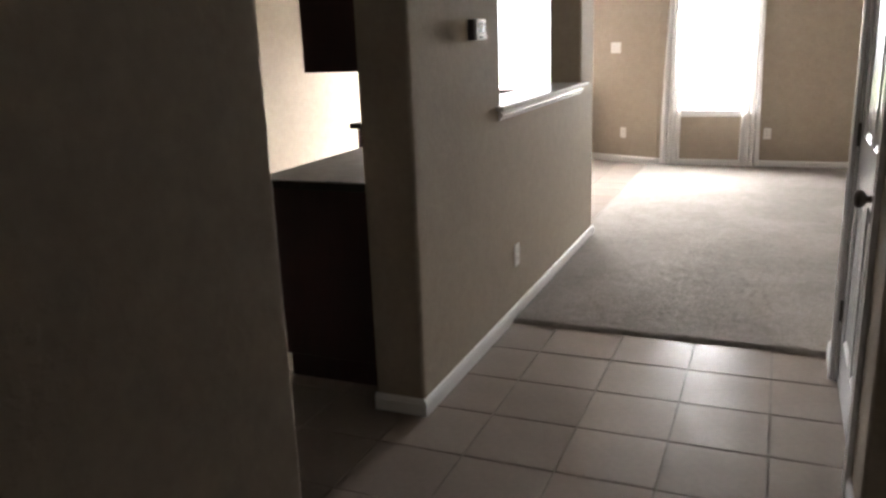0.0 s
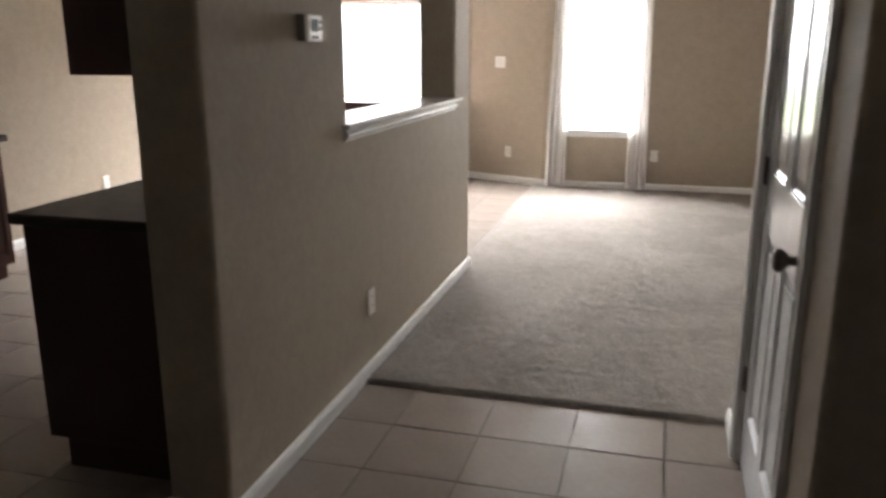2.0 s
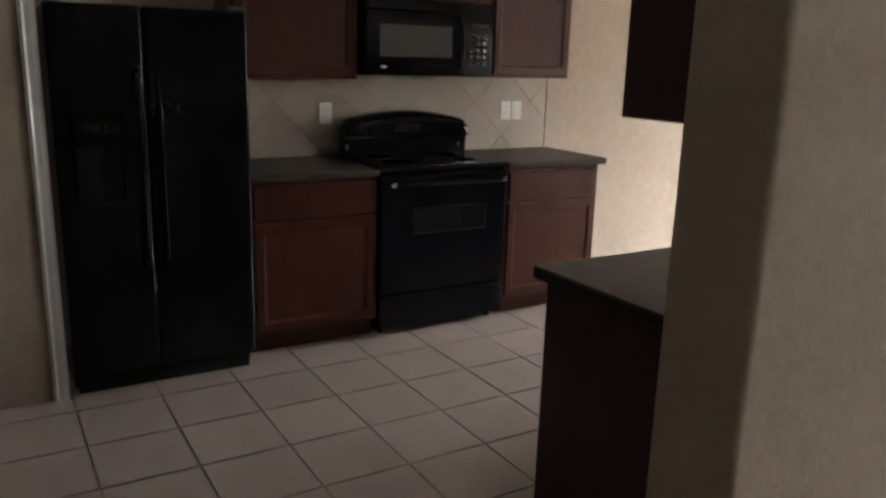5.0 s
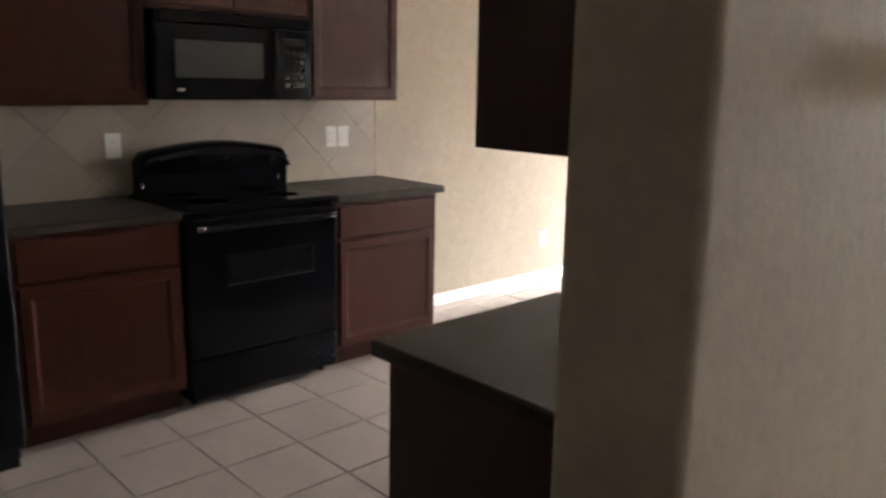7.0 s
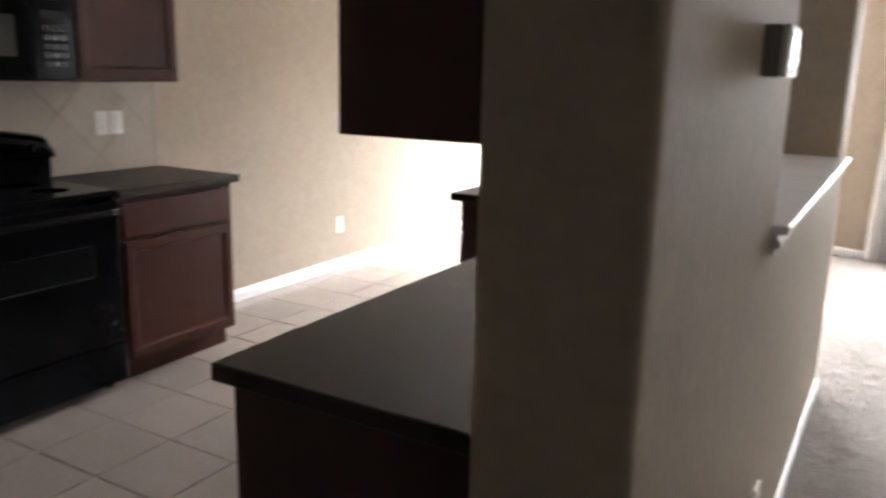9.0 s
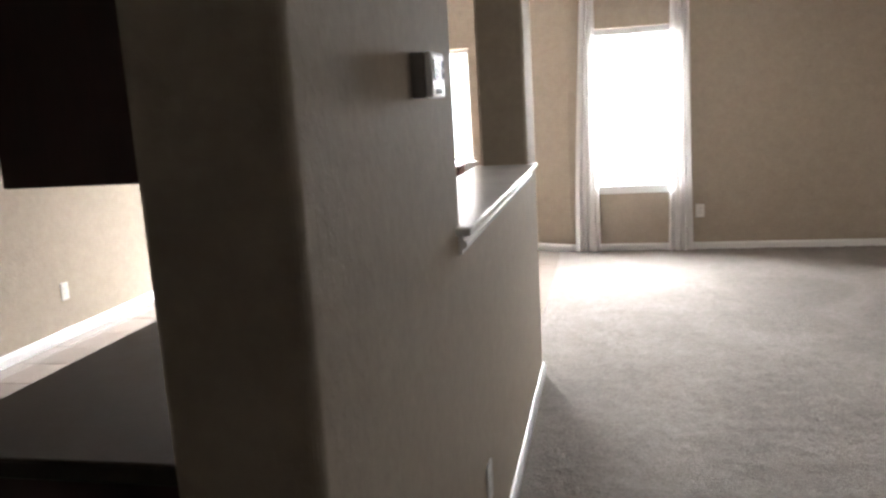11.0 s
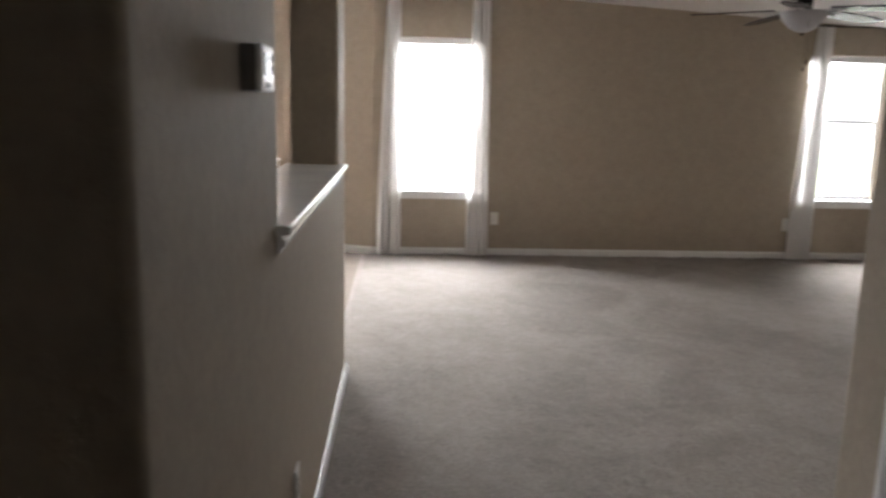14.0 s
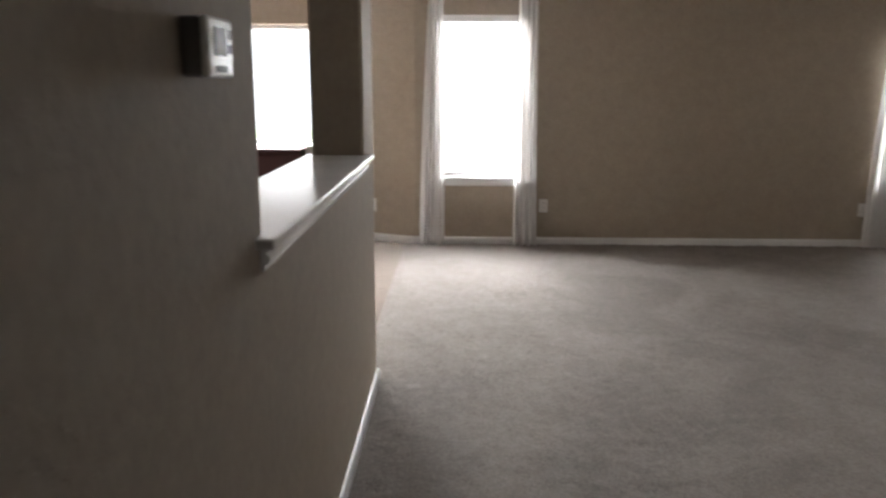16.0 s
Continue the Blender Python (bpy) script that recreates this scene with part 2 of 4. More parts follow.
def extrude_profile(profile, p0, p1, up=(0, 0, 1), out=(1, 0, 0), bm=None):
    """A moulding: profile points (out, up) swept from p0 to p1."""
    bm = bm or bmesh.new()
    ends = []
    for p in (p0, p1):
        ends.append([bm.verts.new(Vector(p) + Vector(out) * a + Vector(up) * b) for a, b in profile])
    k = len(profile)
    for i in range(k):
        bm.faces.new((ends[0][i], ends[0][(i + 1) % k], ends[1][(i + 1) % k], ends[1][i]))
    bm.faces.new(ends[0])
    bm.faces.new(ends[1])
    return bm


def frame_ring(profile, plane, y0, y1, z0, z1, d):
    """A mitred frame: profile of (inset, height) swept round a rectangle of constant x."""
    bm = bmesh.new()
    rings = []
    for q, h in profile:
        rings.append([bm.verts.new((plane + h * d, y, z)) for y, z in ((y0 + q, z0 + q), (y1 - q, z0 + q), (y1 - q, z1 - q), (y0 + q, z1 - q))])
    for r0, r1 in zip(rings, rings[1:] + rings[:1]):
        for k in range(4):
            bm.faces.new((r0[k], r0[(k + 1) % 4], r1[(k + 1) % 4], r1[k]))
    return bm


def grid_wall(name, p0, p1, thick, height, holes=(), label="", rounded=0.0, mat=None, z0=0.0):
    """A wall with thickness along p0-p1 (thickness to the left of that way), with openings (u0, u1, z0, z1) right through it."""
    d = Vector((p1[0] - p0[0], p1[1] - p0[1], 0))
    length = d.length
    d.normalize()
    nrm = Vector((-d.y, d.x, 0))
    us = sorted({0.0, length, *[h[0] for h in holes], *[h[1] for h in holes]})
    zs = sorted({z0, height, *[h[2] for h in holes], *[h[3] for h in holes]})
    bm = bmesh.new()
    cache = {}

    def vert(u, z, s):
        key = (round(u, 5), round(z, 5), s)
        if key not in cache:
            cache[key] = bm.verts.new(Vector((p0[0], p0[1], 0)) + d * u + nrm * (thick * s) + Vector((0, 0, z)))
        return cache[key]

    def solid(i, j):
        if not (0 <= i < len(us) - 1 and 0 <= j < len(zs) - 1):
            return False
        u, z = (us[i] + us[i + 1]) / 2, (zs[j] + zs[j + 1]) / 2
        return not any(h[0] < u < h[1] and h[2] < z < h[3] for h in holes)

    for i in range(len(us) - 1):
        for j in range(len(zs) - 1):
            if not solid(i, j):
                continue
            a, b, c, e = us[i], us[i + 1], zs[j], zs[j + 1]
            for s in (0, 1):
                bm.faces.new([vert(u, z, s) for u, z in ((a, c), (b, c), (b, e), (a, e))])
            for (di, dj), (q0, q1) in (((-1, 0), ((a, c), (a, e))), ((1, 0), ((b, c), (b, e))), ((0, -1), ((a, c), (b, c))), ((0, 1), ((a, e), (b, e)))):
                if not solid(i + di, j + dj):
                    bm.faces.new([vert(*q0, 0), vert(*q1, 0), vert(*q1, 1), vert(*q0, 1)])
    bmesh.ops.recalc_face_normals(bm, faces=bm.faces)
    if rounded:
        sharp = [e for e in bm.edges if len(e.link_faces) == 2 and e.calc_face_angle(0) > 1 and abs(e.verts[0].co.z - e.verts[1].co.z) > 0.1]
        bmesh.ops.bevel(bm, geom=sharp, offset=rounded, segments=5, profile=0.5, affect="EDGES")
    ob = link(name, bm, mat or WALL)
    return tagged(ob, label or "beige painted textured drywall wall", "wall", "", "structure")


# ---- large structure ----
SILL = 1.125
grid_wall("wall_partition", (0, 4.0), (0, 7.10), 0.218, H, [(1.02, 2.72, SILL - 0.03, 2.25)], "beige textured partition wall with a pass-through opening", rounded=0.018)
grid_wall("wall_hall_west", (0.325, -3.5), (0.325, 2.655), 0.13, H, (), rounded=0.015)
# unseen closing wall, set far back so less light bounces onto the partition end
grid_wall("wall_kitchen_south_unseen", (0.19, -1.20), (-2.76, -1.20), 0.12, H)
grid_wall("wall_fridge_recess", (-2.64, -1.20), (-2.64, 3.06), 0.12, H)
grid_wall("wall_stove", (KW, 2.2), (KW, DIN + 0.2), 0.14, H)
grid_wall("wall_dining_north", (-0.86, DIN), (-3.46, DIN), -0.20, H, [(0.09, 2.03, 0.86, 1.95)], "beige dining wall with a wide double window")
grid_wall("wall_angled", (0.0, FAR), (-0.86, DIN), -0.20, H, (), "beige angled wall between living and dining rooms")
grid_wall("wall_living_north", (6.6, FAR), (0.0, FAR), -0.20, H, [(1.75, 2.54, 0.58, 1.94), (5.675, 6.375, 0.61, 2.01)], "beige living room wall with two windows")
grid_wall("wall_living_east", (6.6, CORNER), (6.6, FAR), -0.15, H)
grid_wall("wall_living_south", (RW + 0.19, CORNER), (6.6, CORNER), -0.13, H)
grid_wall("wall_hall_east", (RW, NOOK), (RW, CORNER), -0.19, H, [(3.985 - NOOK, 4.855 - NOOK, 0, 2.04)], "beige hall wall with a white door", rounded=0.015)
grid_wall("wall_entry_east", (RW + 0.17, -3.5), (RW + 0.17, NOOK), -0.13, H, [(6.28, 7.09, 0, 2.04)], "beige entry wall, set back, with a door")
# unseen end of a hall drawn long to lose bounced light
grid_wall("wall_hall_south_unseen", (0.2, -3.5), (RW + 0.30, -3.5), -0.12, H)
# small dark room behind the doorway and behind the closed door
grid_wall("wall_closet_south", (RW + 0.32, 2.3), (3.0, 2.3), -0.1, H)
grid_wall("wall_closet_east", (3.0, 2.2), (3.0, CORNER - 0.13), -0.1, H)

bm = box(-3.6, 6.8, -3.7, DIN + 0.3, H, H + 0.12)
tagged(link("ceiling", bm, CEIL), "white textured drywall ceiling", "ceiling", "", "structure")
bm = bmesh.new()
_low = [[bm.verts.new((x, y, H - 0.012 - FALL * max(x, 0) - d)) for x in (-0.02, 6.598)] for y in (CORNER + 0.002, FAR - 0.002) for d in (0, 0.02)]
for a, b in ((0, 1), (1, 3), (3, 2), (2, 0)):
    bm.faces.new((_low[a][0], _low[a][1], _low[b][1], _low[b][0]))
for k in (0, 1):
    bm.faces.new([_low[i][k] for i in (0, 1, 3, 2)])
tagged(link("ceiling_living", bm, CEIL), "white drywall ceiling sloping gently over the living room", "ceiling", "", "structure")
bm = box(-3.6, 6.8, -3.7, DIN + 0.3, -0.20, -0.006)
floor = tagged(link("floor", bm, GROUT), "floor with beige square ceramic tiles and dark grout", "floor", "", "structure")
bm = box(-60, 60, DIN + 0.2, 90, -0.4, -0.25)
tagged(link("ground", bm, GROUND), "pale concrete ground outside the windows", "ground", "", "structure")

# glowing panel added outside so that the windows burn out white
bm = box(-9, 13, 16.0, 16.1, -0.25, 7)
tagged(link("backdrop", bm, BACKGLOW), "glowing backdrop panel coloured as white sky, grey fence and green lawn", "backdrop", "", "structure")


def carpet(x0, x1, y0, y1, step=0.024):
    """Carpet as a fine uneven pile that turns down at its edges."""
    nx, ny = round((x1 - x0) / step), round((y1 - y0) / step)
    rng = np.random.default_rng(4)
    h = 0.013 + rng.normal(0, 0.0024, (ny + 1, nx + 1))
    yy, xx = np.mgrid[0:ny + 1, 0:nx + 1]
    h += 0.0015 * np.sin(xx * 0.23 + 2 * np.sin(yy * 0.11)) * np.sin(yy * 0.19)
    h[0, :], h[-1, :], h[:, 0], h[:, -1] = -0.004, -0.004, -0.004, -0.004
    wob = rng.normal(0, 0.003, nx + 1)
    co = np.stack([x0 + xx * (x1 - x0) / nx, y0 + yy * (y1 - y0) / ny, h], -1)
    co[0, :, 1] += wob
    co[1, :, 1] += wob - step + 0.012
    ids = np.arange((nx + 1) * (ny + 1)).reshape(ny + 1, nx + 1)
    quads = np.stack([ids[:-1, :-1], ids[:-1, 1:], ids[1:, 1:], ids[1:, :-1]], -1).reshape(-1, 4)
    me = bpy.data.meshes.new("carpet")
    me.from_pydata(co.reshape(-1, 3).tolist(), [], quads.tolist())
    me.materials.append(CARPET)
    for p in me.polygons:
        p.use_smooth = True
    return tagged(new("carpet", me), "beige cut-pile wall-to-wall carpet with worn patches", "carpet", "", "structure")


carpet(-0.105, 6.6, CORNER, FAR)

BASE = [(0, 0), (0.013, 0), (0.013, 0.050), (0.010, 0.056), (0.011, 0.061), (0.005, 0.070), (0, 0.072)]


def baseboard(p0, p1, out, label="white painted wooden baseboard"):
    bm = extrude_profile(BASE, (*p0, 0), (*p1, 0), out=(*out, 0))
    return tagged(link("baseboard", bm, TRIM), label, "baseboard", "", "structure")


baseboard((0, 3.986), (0, 7.114), (1, 0))
baseboard((0.002, 4.0), (-0.220, 4.0), (0, -1))
baseboard((0.002, 7.10), (-0.220, 7.10), (0, 1))
baseboard((KW, 6.12), (KW, DIN), (1, 0))
baseboard((-0.86, DIN), (-1.03, DIN), (0, -1))
baseboard((-2.86, DIN), (KW, DIN), (0, -1))
_d = Vector((-0.86, DIN - FAR)).normalized()
baseboard((0.0, FAR), (-0.86, DIN), (-_d.y, _d.x))
baseboard((6.6, FAR), (0.0, FAR), (0, -1))
baseboard((RW, 4.93), (RW, CORNER + 0.014), (-1, 0))
baseboard((RW, CORNER), (6.6, CORNER), (0, 1))
baseboard((RW, NOOK - 0.014), (RW, 3.92), (-1, 0))
baseboard((RW - 0.002, NOOK), (RW + 0.17, NOOK), (0, -1))
baseboard((0.325, -3.5), (0.325, 2.668), (1, 0))
baseboard((0.190, -1.08), (-2.64, -1.08), (0, 1))
baseboard((0.327, 2.655), (0.195, 2.655), (0, 1))


def pass_through_sill():
    t = thing("pass_through_sill", (0, 5.9, SILL), "white painted wooden sill with moulded apron in the pass-through", "sill", "", "structure")
    part("stool", box(-0.245, 0.038, 4.955, 6.785, SILL + 0.004, SILL + 0.026, 0.007, 3), SILLP, t)
    prof = [(0, -0.046), (0.006, -0.046), (0.007, -0.034), (0.017, -0.030), (0.020, -0.022), (0.017, -0.014), (0.010, -0.010), (0.010, 0.004), (0, 0.004)]
    part("apron", extrude_profile(prof, (0.001, 4.985, SILL), (0.001, 6.70, SILL)), SILLP, t)
    return t


pass_through_sill()


def casing(x, y0, y1, top, side, name="door_trim", w=0.062):
    """A moulded door casing round an opening in a wall of constant x, facing side."""
    prof = [(0, 0), (0.012, 0), (0.018, 0.012), (0.012, 0.022), (0.017, 0.04), (0.017, w), (0, w)]
    bm = bmesh.new()
    extrude_profile(prof, (x, y0, 0), (x, y0, top + w), up=(0, -1, 0), out=(side, 0, 0), bm=bm)
    extrude_profile(prof, (x, y1, 0), (x, y1, top + w), up=(0, 1, 0), out=(side, 0, 0), bm=bm)
    extrude_profile(prof, (x, y0, top), (x, y1, top), up=(0, 0, 1), out=(side, 0, 0), bm=bm)
    return tagged(link(name, bm, TRIM), "white painted moulded door casing", "door trim", "", "structure")


def jamb(x0, x1, y0, y1, top):
    bm = bmesh.new()
    box(x0, x1, y0, y0 + 0.018, 0, top, 0.002, 1, bm)
    box(x0, x1, y1 - 0.018, y1, 0, top, 0.002, 1, bm)
    box(x0, x1, y0 + 0.018, y1 - 0.018, top - 0.018, top, 0.002, 1, bm)
    return tagged(link("door_frame", bm, TRIM), "white painted door jamb lining", "door frame", "", "structure")


def hinge(parent, x, y, z):
    bm = lathe([(0.006, -0.045), (0.0065, -0.043), (0.0065, 0.043), (0.006, 0.045)], (x, y, z), n=10)
    box(x, x + 0.003, y - 0.028, y + 0.028, z - 0.045, z + 0.045, bm=bm)
    return part("hinge", bm, BRONZE, parent, "dark bronze butt hinge")


def panel_door(name, x, y0, y1, label, hinges, knob_z=0.965):
    """Closed four-panel door in a wall of constant x, hinged at its far side."""
    t = thing(name, (x, (y0 + y1) / 2, 0.01), label, "door", "", "structure")
    bm = box(x + 0.012, x + 0.035, y0, y1, 0.012, 2.018)
    cols = ((y0, y0 + 0.11), ((y0 + y1) / 2 - 0.05, (y0 + y1) / 2 + 0.05), (y1 - 0.11, y1))
    for a, b in cols:
        box(x, x + 0.013, a, b, 0.012, 2.018, 0.003, 1, bm)
    for a, b in ((0.012, 0.22), (0.86, 1.06), (1.89, 2.018)):
        for c in (0, 1):
            box(x, x + 0.0125, cols[c][1] - 0.003, cols[c + 1][0] + 0.003, a, b, 0.003, 1, bm)
    part("door_leaf", bm, DOORP, t)
    for c in (0, 1):
        for a, b in ((0.22, 0.86), (1.06, 1.89)):
            p0, p1 = cols[c][1], cols[c + 1][0]
            pn = part("panel", box(x + 0.003, x + 0.0125, p0 + 0.045, p1 - 0.045, a + 0.045, b - 0.045, 0.006, 2), DOORP, t)
            part("panel_moulding", frame_ring([(0.001, 0.0), (0.001, 0.006), (0.007, 0.009), (0.014, 0.004), (0.018, 0.0)], x + 0.0123, p0, p1, a, b, -1), DOORP, pn)
    part("knob", lathe([(0.031, 0.0), (0.033, -0.004), (0.030, -0.009), (0.012, -0.014), (0.011, -0.034), (0.020, -0.040), (0.028, -0.050), (0.029, -0.060), (0.022, -0.069), (0.008, -0.072)], (x, y0 + 0.062, knob_z), "x"), BRONZE, t, "dark bronze round door knob", True)
    for z in hinges:
        hinge(t, x - 0.006, y1 + 0.006, z)
    return t


casing(RW, 4.004 - 0.02, 4.833 + 0.02, 2.035, -1)
jamb(RW + 0.002, RW + 0.188, 3.986, 4.854, 2.039)
panel_door("door_1", RW + 0.012, 4.006, 4.833, "white four-panel hinged door, closed, in the hall wall", (0.32, 1.05, 1.80), 0.945)
casing(RW + 0.17, 2.80, 3.57, 2.035, -1)
jamb(RW + 0.172, RW + 0.298, 2.781, 3.589, 2.039)
panel_door("door_2", RW + 0.182, 2.802, 3.568, "white four-panel door, closed, in the dark entry wall", (0.47, 1.15, 1.82))
casing(-2.64, 2.3, 3.0, 2.035, 1)

# ---- windows and curtains ----


def window(name, x0, x1, z0, z1, y, depth, mullions=(), rail=None, label=""):
    """A vinyl window in a wall of constant y whose outer face lies depth further on."""
    t = thing(name, ((x0 + x1) / 2, y, z0), label, "window", "", "structure")
    f = 0.038
    ya, yb = y + depth - 0.09, y + depth - 0.02
    bm = bmesh.new()
    box(x0, x0 + f, ya, yb, z0, z1, 0.004, 1, bm)
    box(x1 - f, x1, ya, yb, z0, z1, 0.004, 1, bm)
    box(x0 + f, x1 - f, ya, yb, z0, z0 + f, 0.004, 1, bm)
    box(x0 + f, x1 - f, ya, yb, z1 - f, z1, 0.004, 1, bm)
    part("window_frame", bm, VINYL, t)
    edges = [x0 + f, *mullions, x1 - f]
    for m in mullions:
        part("mullion", box(m - 0.02, m + 0.02, ya + 0.002, yb - 0.002, z0 + f, z1 - f, 0.004, 1), VINYL, t)
    for a, b in zip(edges, edges[1:]):
        a2, b2 = a + (0.02 if a in mullions else 0), b - (0.02 if b in mullions else 0)
        cuts = [z0 + f, z1 - f] if rail is None else [z0 + f, rail, z1 - f]
        if rail is not None:
            part("meeting_rail", box(a2, b2, ya + 0.01, yb - 0.01, rail - 0.014, rail + 0.014, 0.003, 1), VINYL, t)
        for c, e in zip(cuts, cuts[1:]):
            p = part("pane", box(a2, b2, ya + 0.03, ya + 0.034, c + (0.014 if c == rail else 0), e - (0.014 if e == rail else 0)), GLASS, t)
            p.visible_shadow = False
    if rail is not None:
        part("blind_headrail", box(x0 + 0.004, x1 - 0.004, y + 0.012, y + 0.06, z1 - 0.062, z1 - 0.003, 0.004, 2), VINYL, t, "white blind headrail")
    s = bmesh.new()
    box(x0 - 0.05, x1 + 0.05, y - 0.035, y + depth - 0.09, z0 - 0.024, z0 + 0.002, 0.006, 2, s)
    box(x0 - 0.035, x1 + 0.035, y - 0.014, y - 0.001, z0 - 0.075, z0 - 0.024, 0.004, 2, s)
    part("window_sill", s, TRIM, t)
    return t


window("window_1", 0.227, 0.923, 0.612, 2.008, FAR, 0.20, rail=1.33, label="tall white vinyl sash window, overexposed by daylight")
window("window_2", 4.062, 4.848, 0.582, 1.938, FAR, 0.20, rail=1.33, label="tall white vinyl sash window behind a sheer curtain")
window("window_3", -2.888, -0.952, 0.862, 1.948, DIN, 0.20, mullions=(-1.78,), label="wide white vinyl double window in the dining room")


def curtain(x0, x1, xt0, xt1, seed, y=FAR - 0.075, top=2.335):
    """A sheer panel that hangs in soft folds, gathered towards its top."""
    rng = random.Random(seed)
    n, rows = 96, 26
    phases = [rng.uniform(0, 6.28) for _ in range(4)]
    bm = bmesh.new()
    grid = []
    for j in range(rows + 1):
        v = j / rows
        z = 0.018 + (top - 0.018) * v
        k = v ** 1.3
        a, b = x0 + (xt0 - x0) * k, x1 + (xt1 - x1) * k
        row = []
        for i in range(n + 1):
            u = i / n
            fold = 0.036 * math.sin(u * 6.28 * 3.5 + phases[0] + 0.5 * math.sin(v * 3 + phases[1])) + 0.010 * math.sin(u * 6.28 * 9.3 + phases[2] + v * 2)
            fold *= 0.65 + 0.35 * (1 - v)
            xx = a + (b - a) * u + 0.006 * math.sin(u * 6.28 * 4.5 + phases[3] + v * 4)
            row.append(bm.verts.new((xx, y + fold, z)))
        grid.append(row)
    for j in range(rows):
        for i in range(n):
            bm.faces.new((grid[j][i], grid[j][i + 1], grid[j + 1][i + 1], grid[j + 1][i]))
    return bm


def curtain_panel(*args, label="sheer white curtain panel hanging to the carpet beside a window"):
    ob = link("curtain", curtain(*args), SHEER, smooth=True)
    return tagged(ob, label, "curtain", "sheer window curtains")


curtain_panel(0.045, 0.262, 0.125, 0.255, 3)
curtain_panel(0.872, 1.088, 0.90, 1.04, 7)
_c = curtain_panel(3.97, 4.19, 4.06, 4.20, 11, FAR - 0.075, 2.185)
_f = part("folded_edge", curtain(4.105, 4.20, 4.115, 4.20, 5, FAR - 0.045, 2.18), SHEER, _c, "doubled inner edge of the curtain", True)


def rod(x0, x1, z):
    t = thing("curtain_rod", ((x0 + x1) / 2, FAR, z), "thin dark metal curtain rod above the window", "curtain rod", "curtain rods")
    part("bar", lathe([(0.009, x0), (0.009, x1)], (0, FAR - 0.075, z), "x", 10), BRONZE, t)
    for x in (x0 + 0.01, x1 - 0.01):
        part("bracket", box(x - 0.008, x + 0.008, FAR - 0.085, FAR - 0.0, z - 0.015, z + 0.015, 0.002, 1), BRONZE, t)
    return t


rod(0.05, 1.06, 2.342)
rod(4.02, 4.90, 2.19)

# ---- kitchen ----
FX = -2.735     # front of the base cabinets along the stove wall
TOP = 0.915


def door_front(parent, plane, y0, y1, z0, z1, mat, d=1, name="cabinet_door", drawer=False):
    """A framed cabinet door whose face looks along d * x."""
    a, b = (plane, plane + 0.019 * d) if d > 0 else (plane + 0.019 * d, plane)
    face = plane + 0.019 * d
    w = 0.055
    if drawer:
        return part("drawer_front", box(a, b, y0, y1, z0, z1, 0.004, 2), mat, parent)
    ob = part(name, frame_ring([(0, 0.0005), (0, 0.016), (0.003, 0.019), (w - 0.013, 0.019), (w - 0.009, 0.0155), (w - 0.003, 0.0145), (w, 0.010), (w, 0.0005)], plane, y0, y1, z0, z1, d), mat, parent)
    lo, hi = sorted((plane + 0.002 * d, plane + 0.0105 * d))
    part("door_panel", box(lo, hi, y0 + w - 0.004, y1 - w + 0.004, z0 + w - 0.004, z1 - w + 0.004), mat, ob)
    return ob


def base_cabinet(y0, y1, label, end_right=False):
    t = thing("base_cabinet", ((KW + FX) / 2, (y0 + y1) / 2, 0), label, "cabinet", "kitchen base cabinets")
    part("body", box(KW + 0.003, FX - 0.004, y0, y1, 0.105, TOP - 0.039, 0.002, 1), CHERRY, t)
    part("toe_kick", box(KW + 0.003, FX - 0.075, y0 + 0.002, y1 - 0.002, 0.0, 0.104), CHERRY, t)
    door_front(t, FX - 0.0035, y0 + 0.02, y1 - 0.02, 0.125, 0.675, CHERRY)
    door_front(t, FX - 0.0035, y0 + 0.02, y1 - 0.02, 0.695, 0.855, CHERRY, drawer=True)
    return t


def worktop(y0, y1, label):
    t = thing("worktop", ((KW + FX) / 2, (y0 + y1) / 2, TOP - 0.038), label, "worktop", "kitchen worktops")
    part("slab", box(KW + 0.003, FX + 0.028, y0, y1, TOP - 0.038, TOP, 0.007, 3), COUNTER, t)
    part("edge_band", box(FX + 0.0278, FX + 0.0302, y0 + 0.007, y1 - 0.007, TOP - 0.031, TOP - 0.007, 0.0008, 1), COUNTER, t)
    return t


SL, SR = 4.585, 5.385
base_cabinet(3.905, SL - 0.004, "cherry wooden base cabinet with drawer beside the refrigerator")
base_cabinet(SR + 0.004, 6.075, "cherry wooden base cabinet with drawer beside the range")
worktop(3.90, SL - 0.003, "dark laminate worktop between refrigerator and range")
worktop(SR + 0.003, 6.115, "dark laminate worktop to the end of the cabinets")


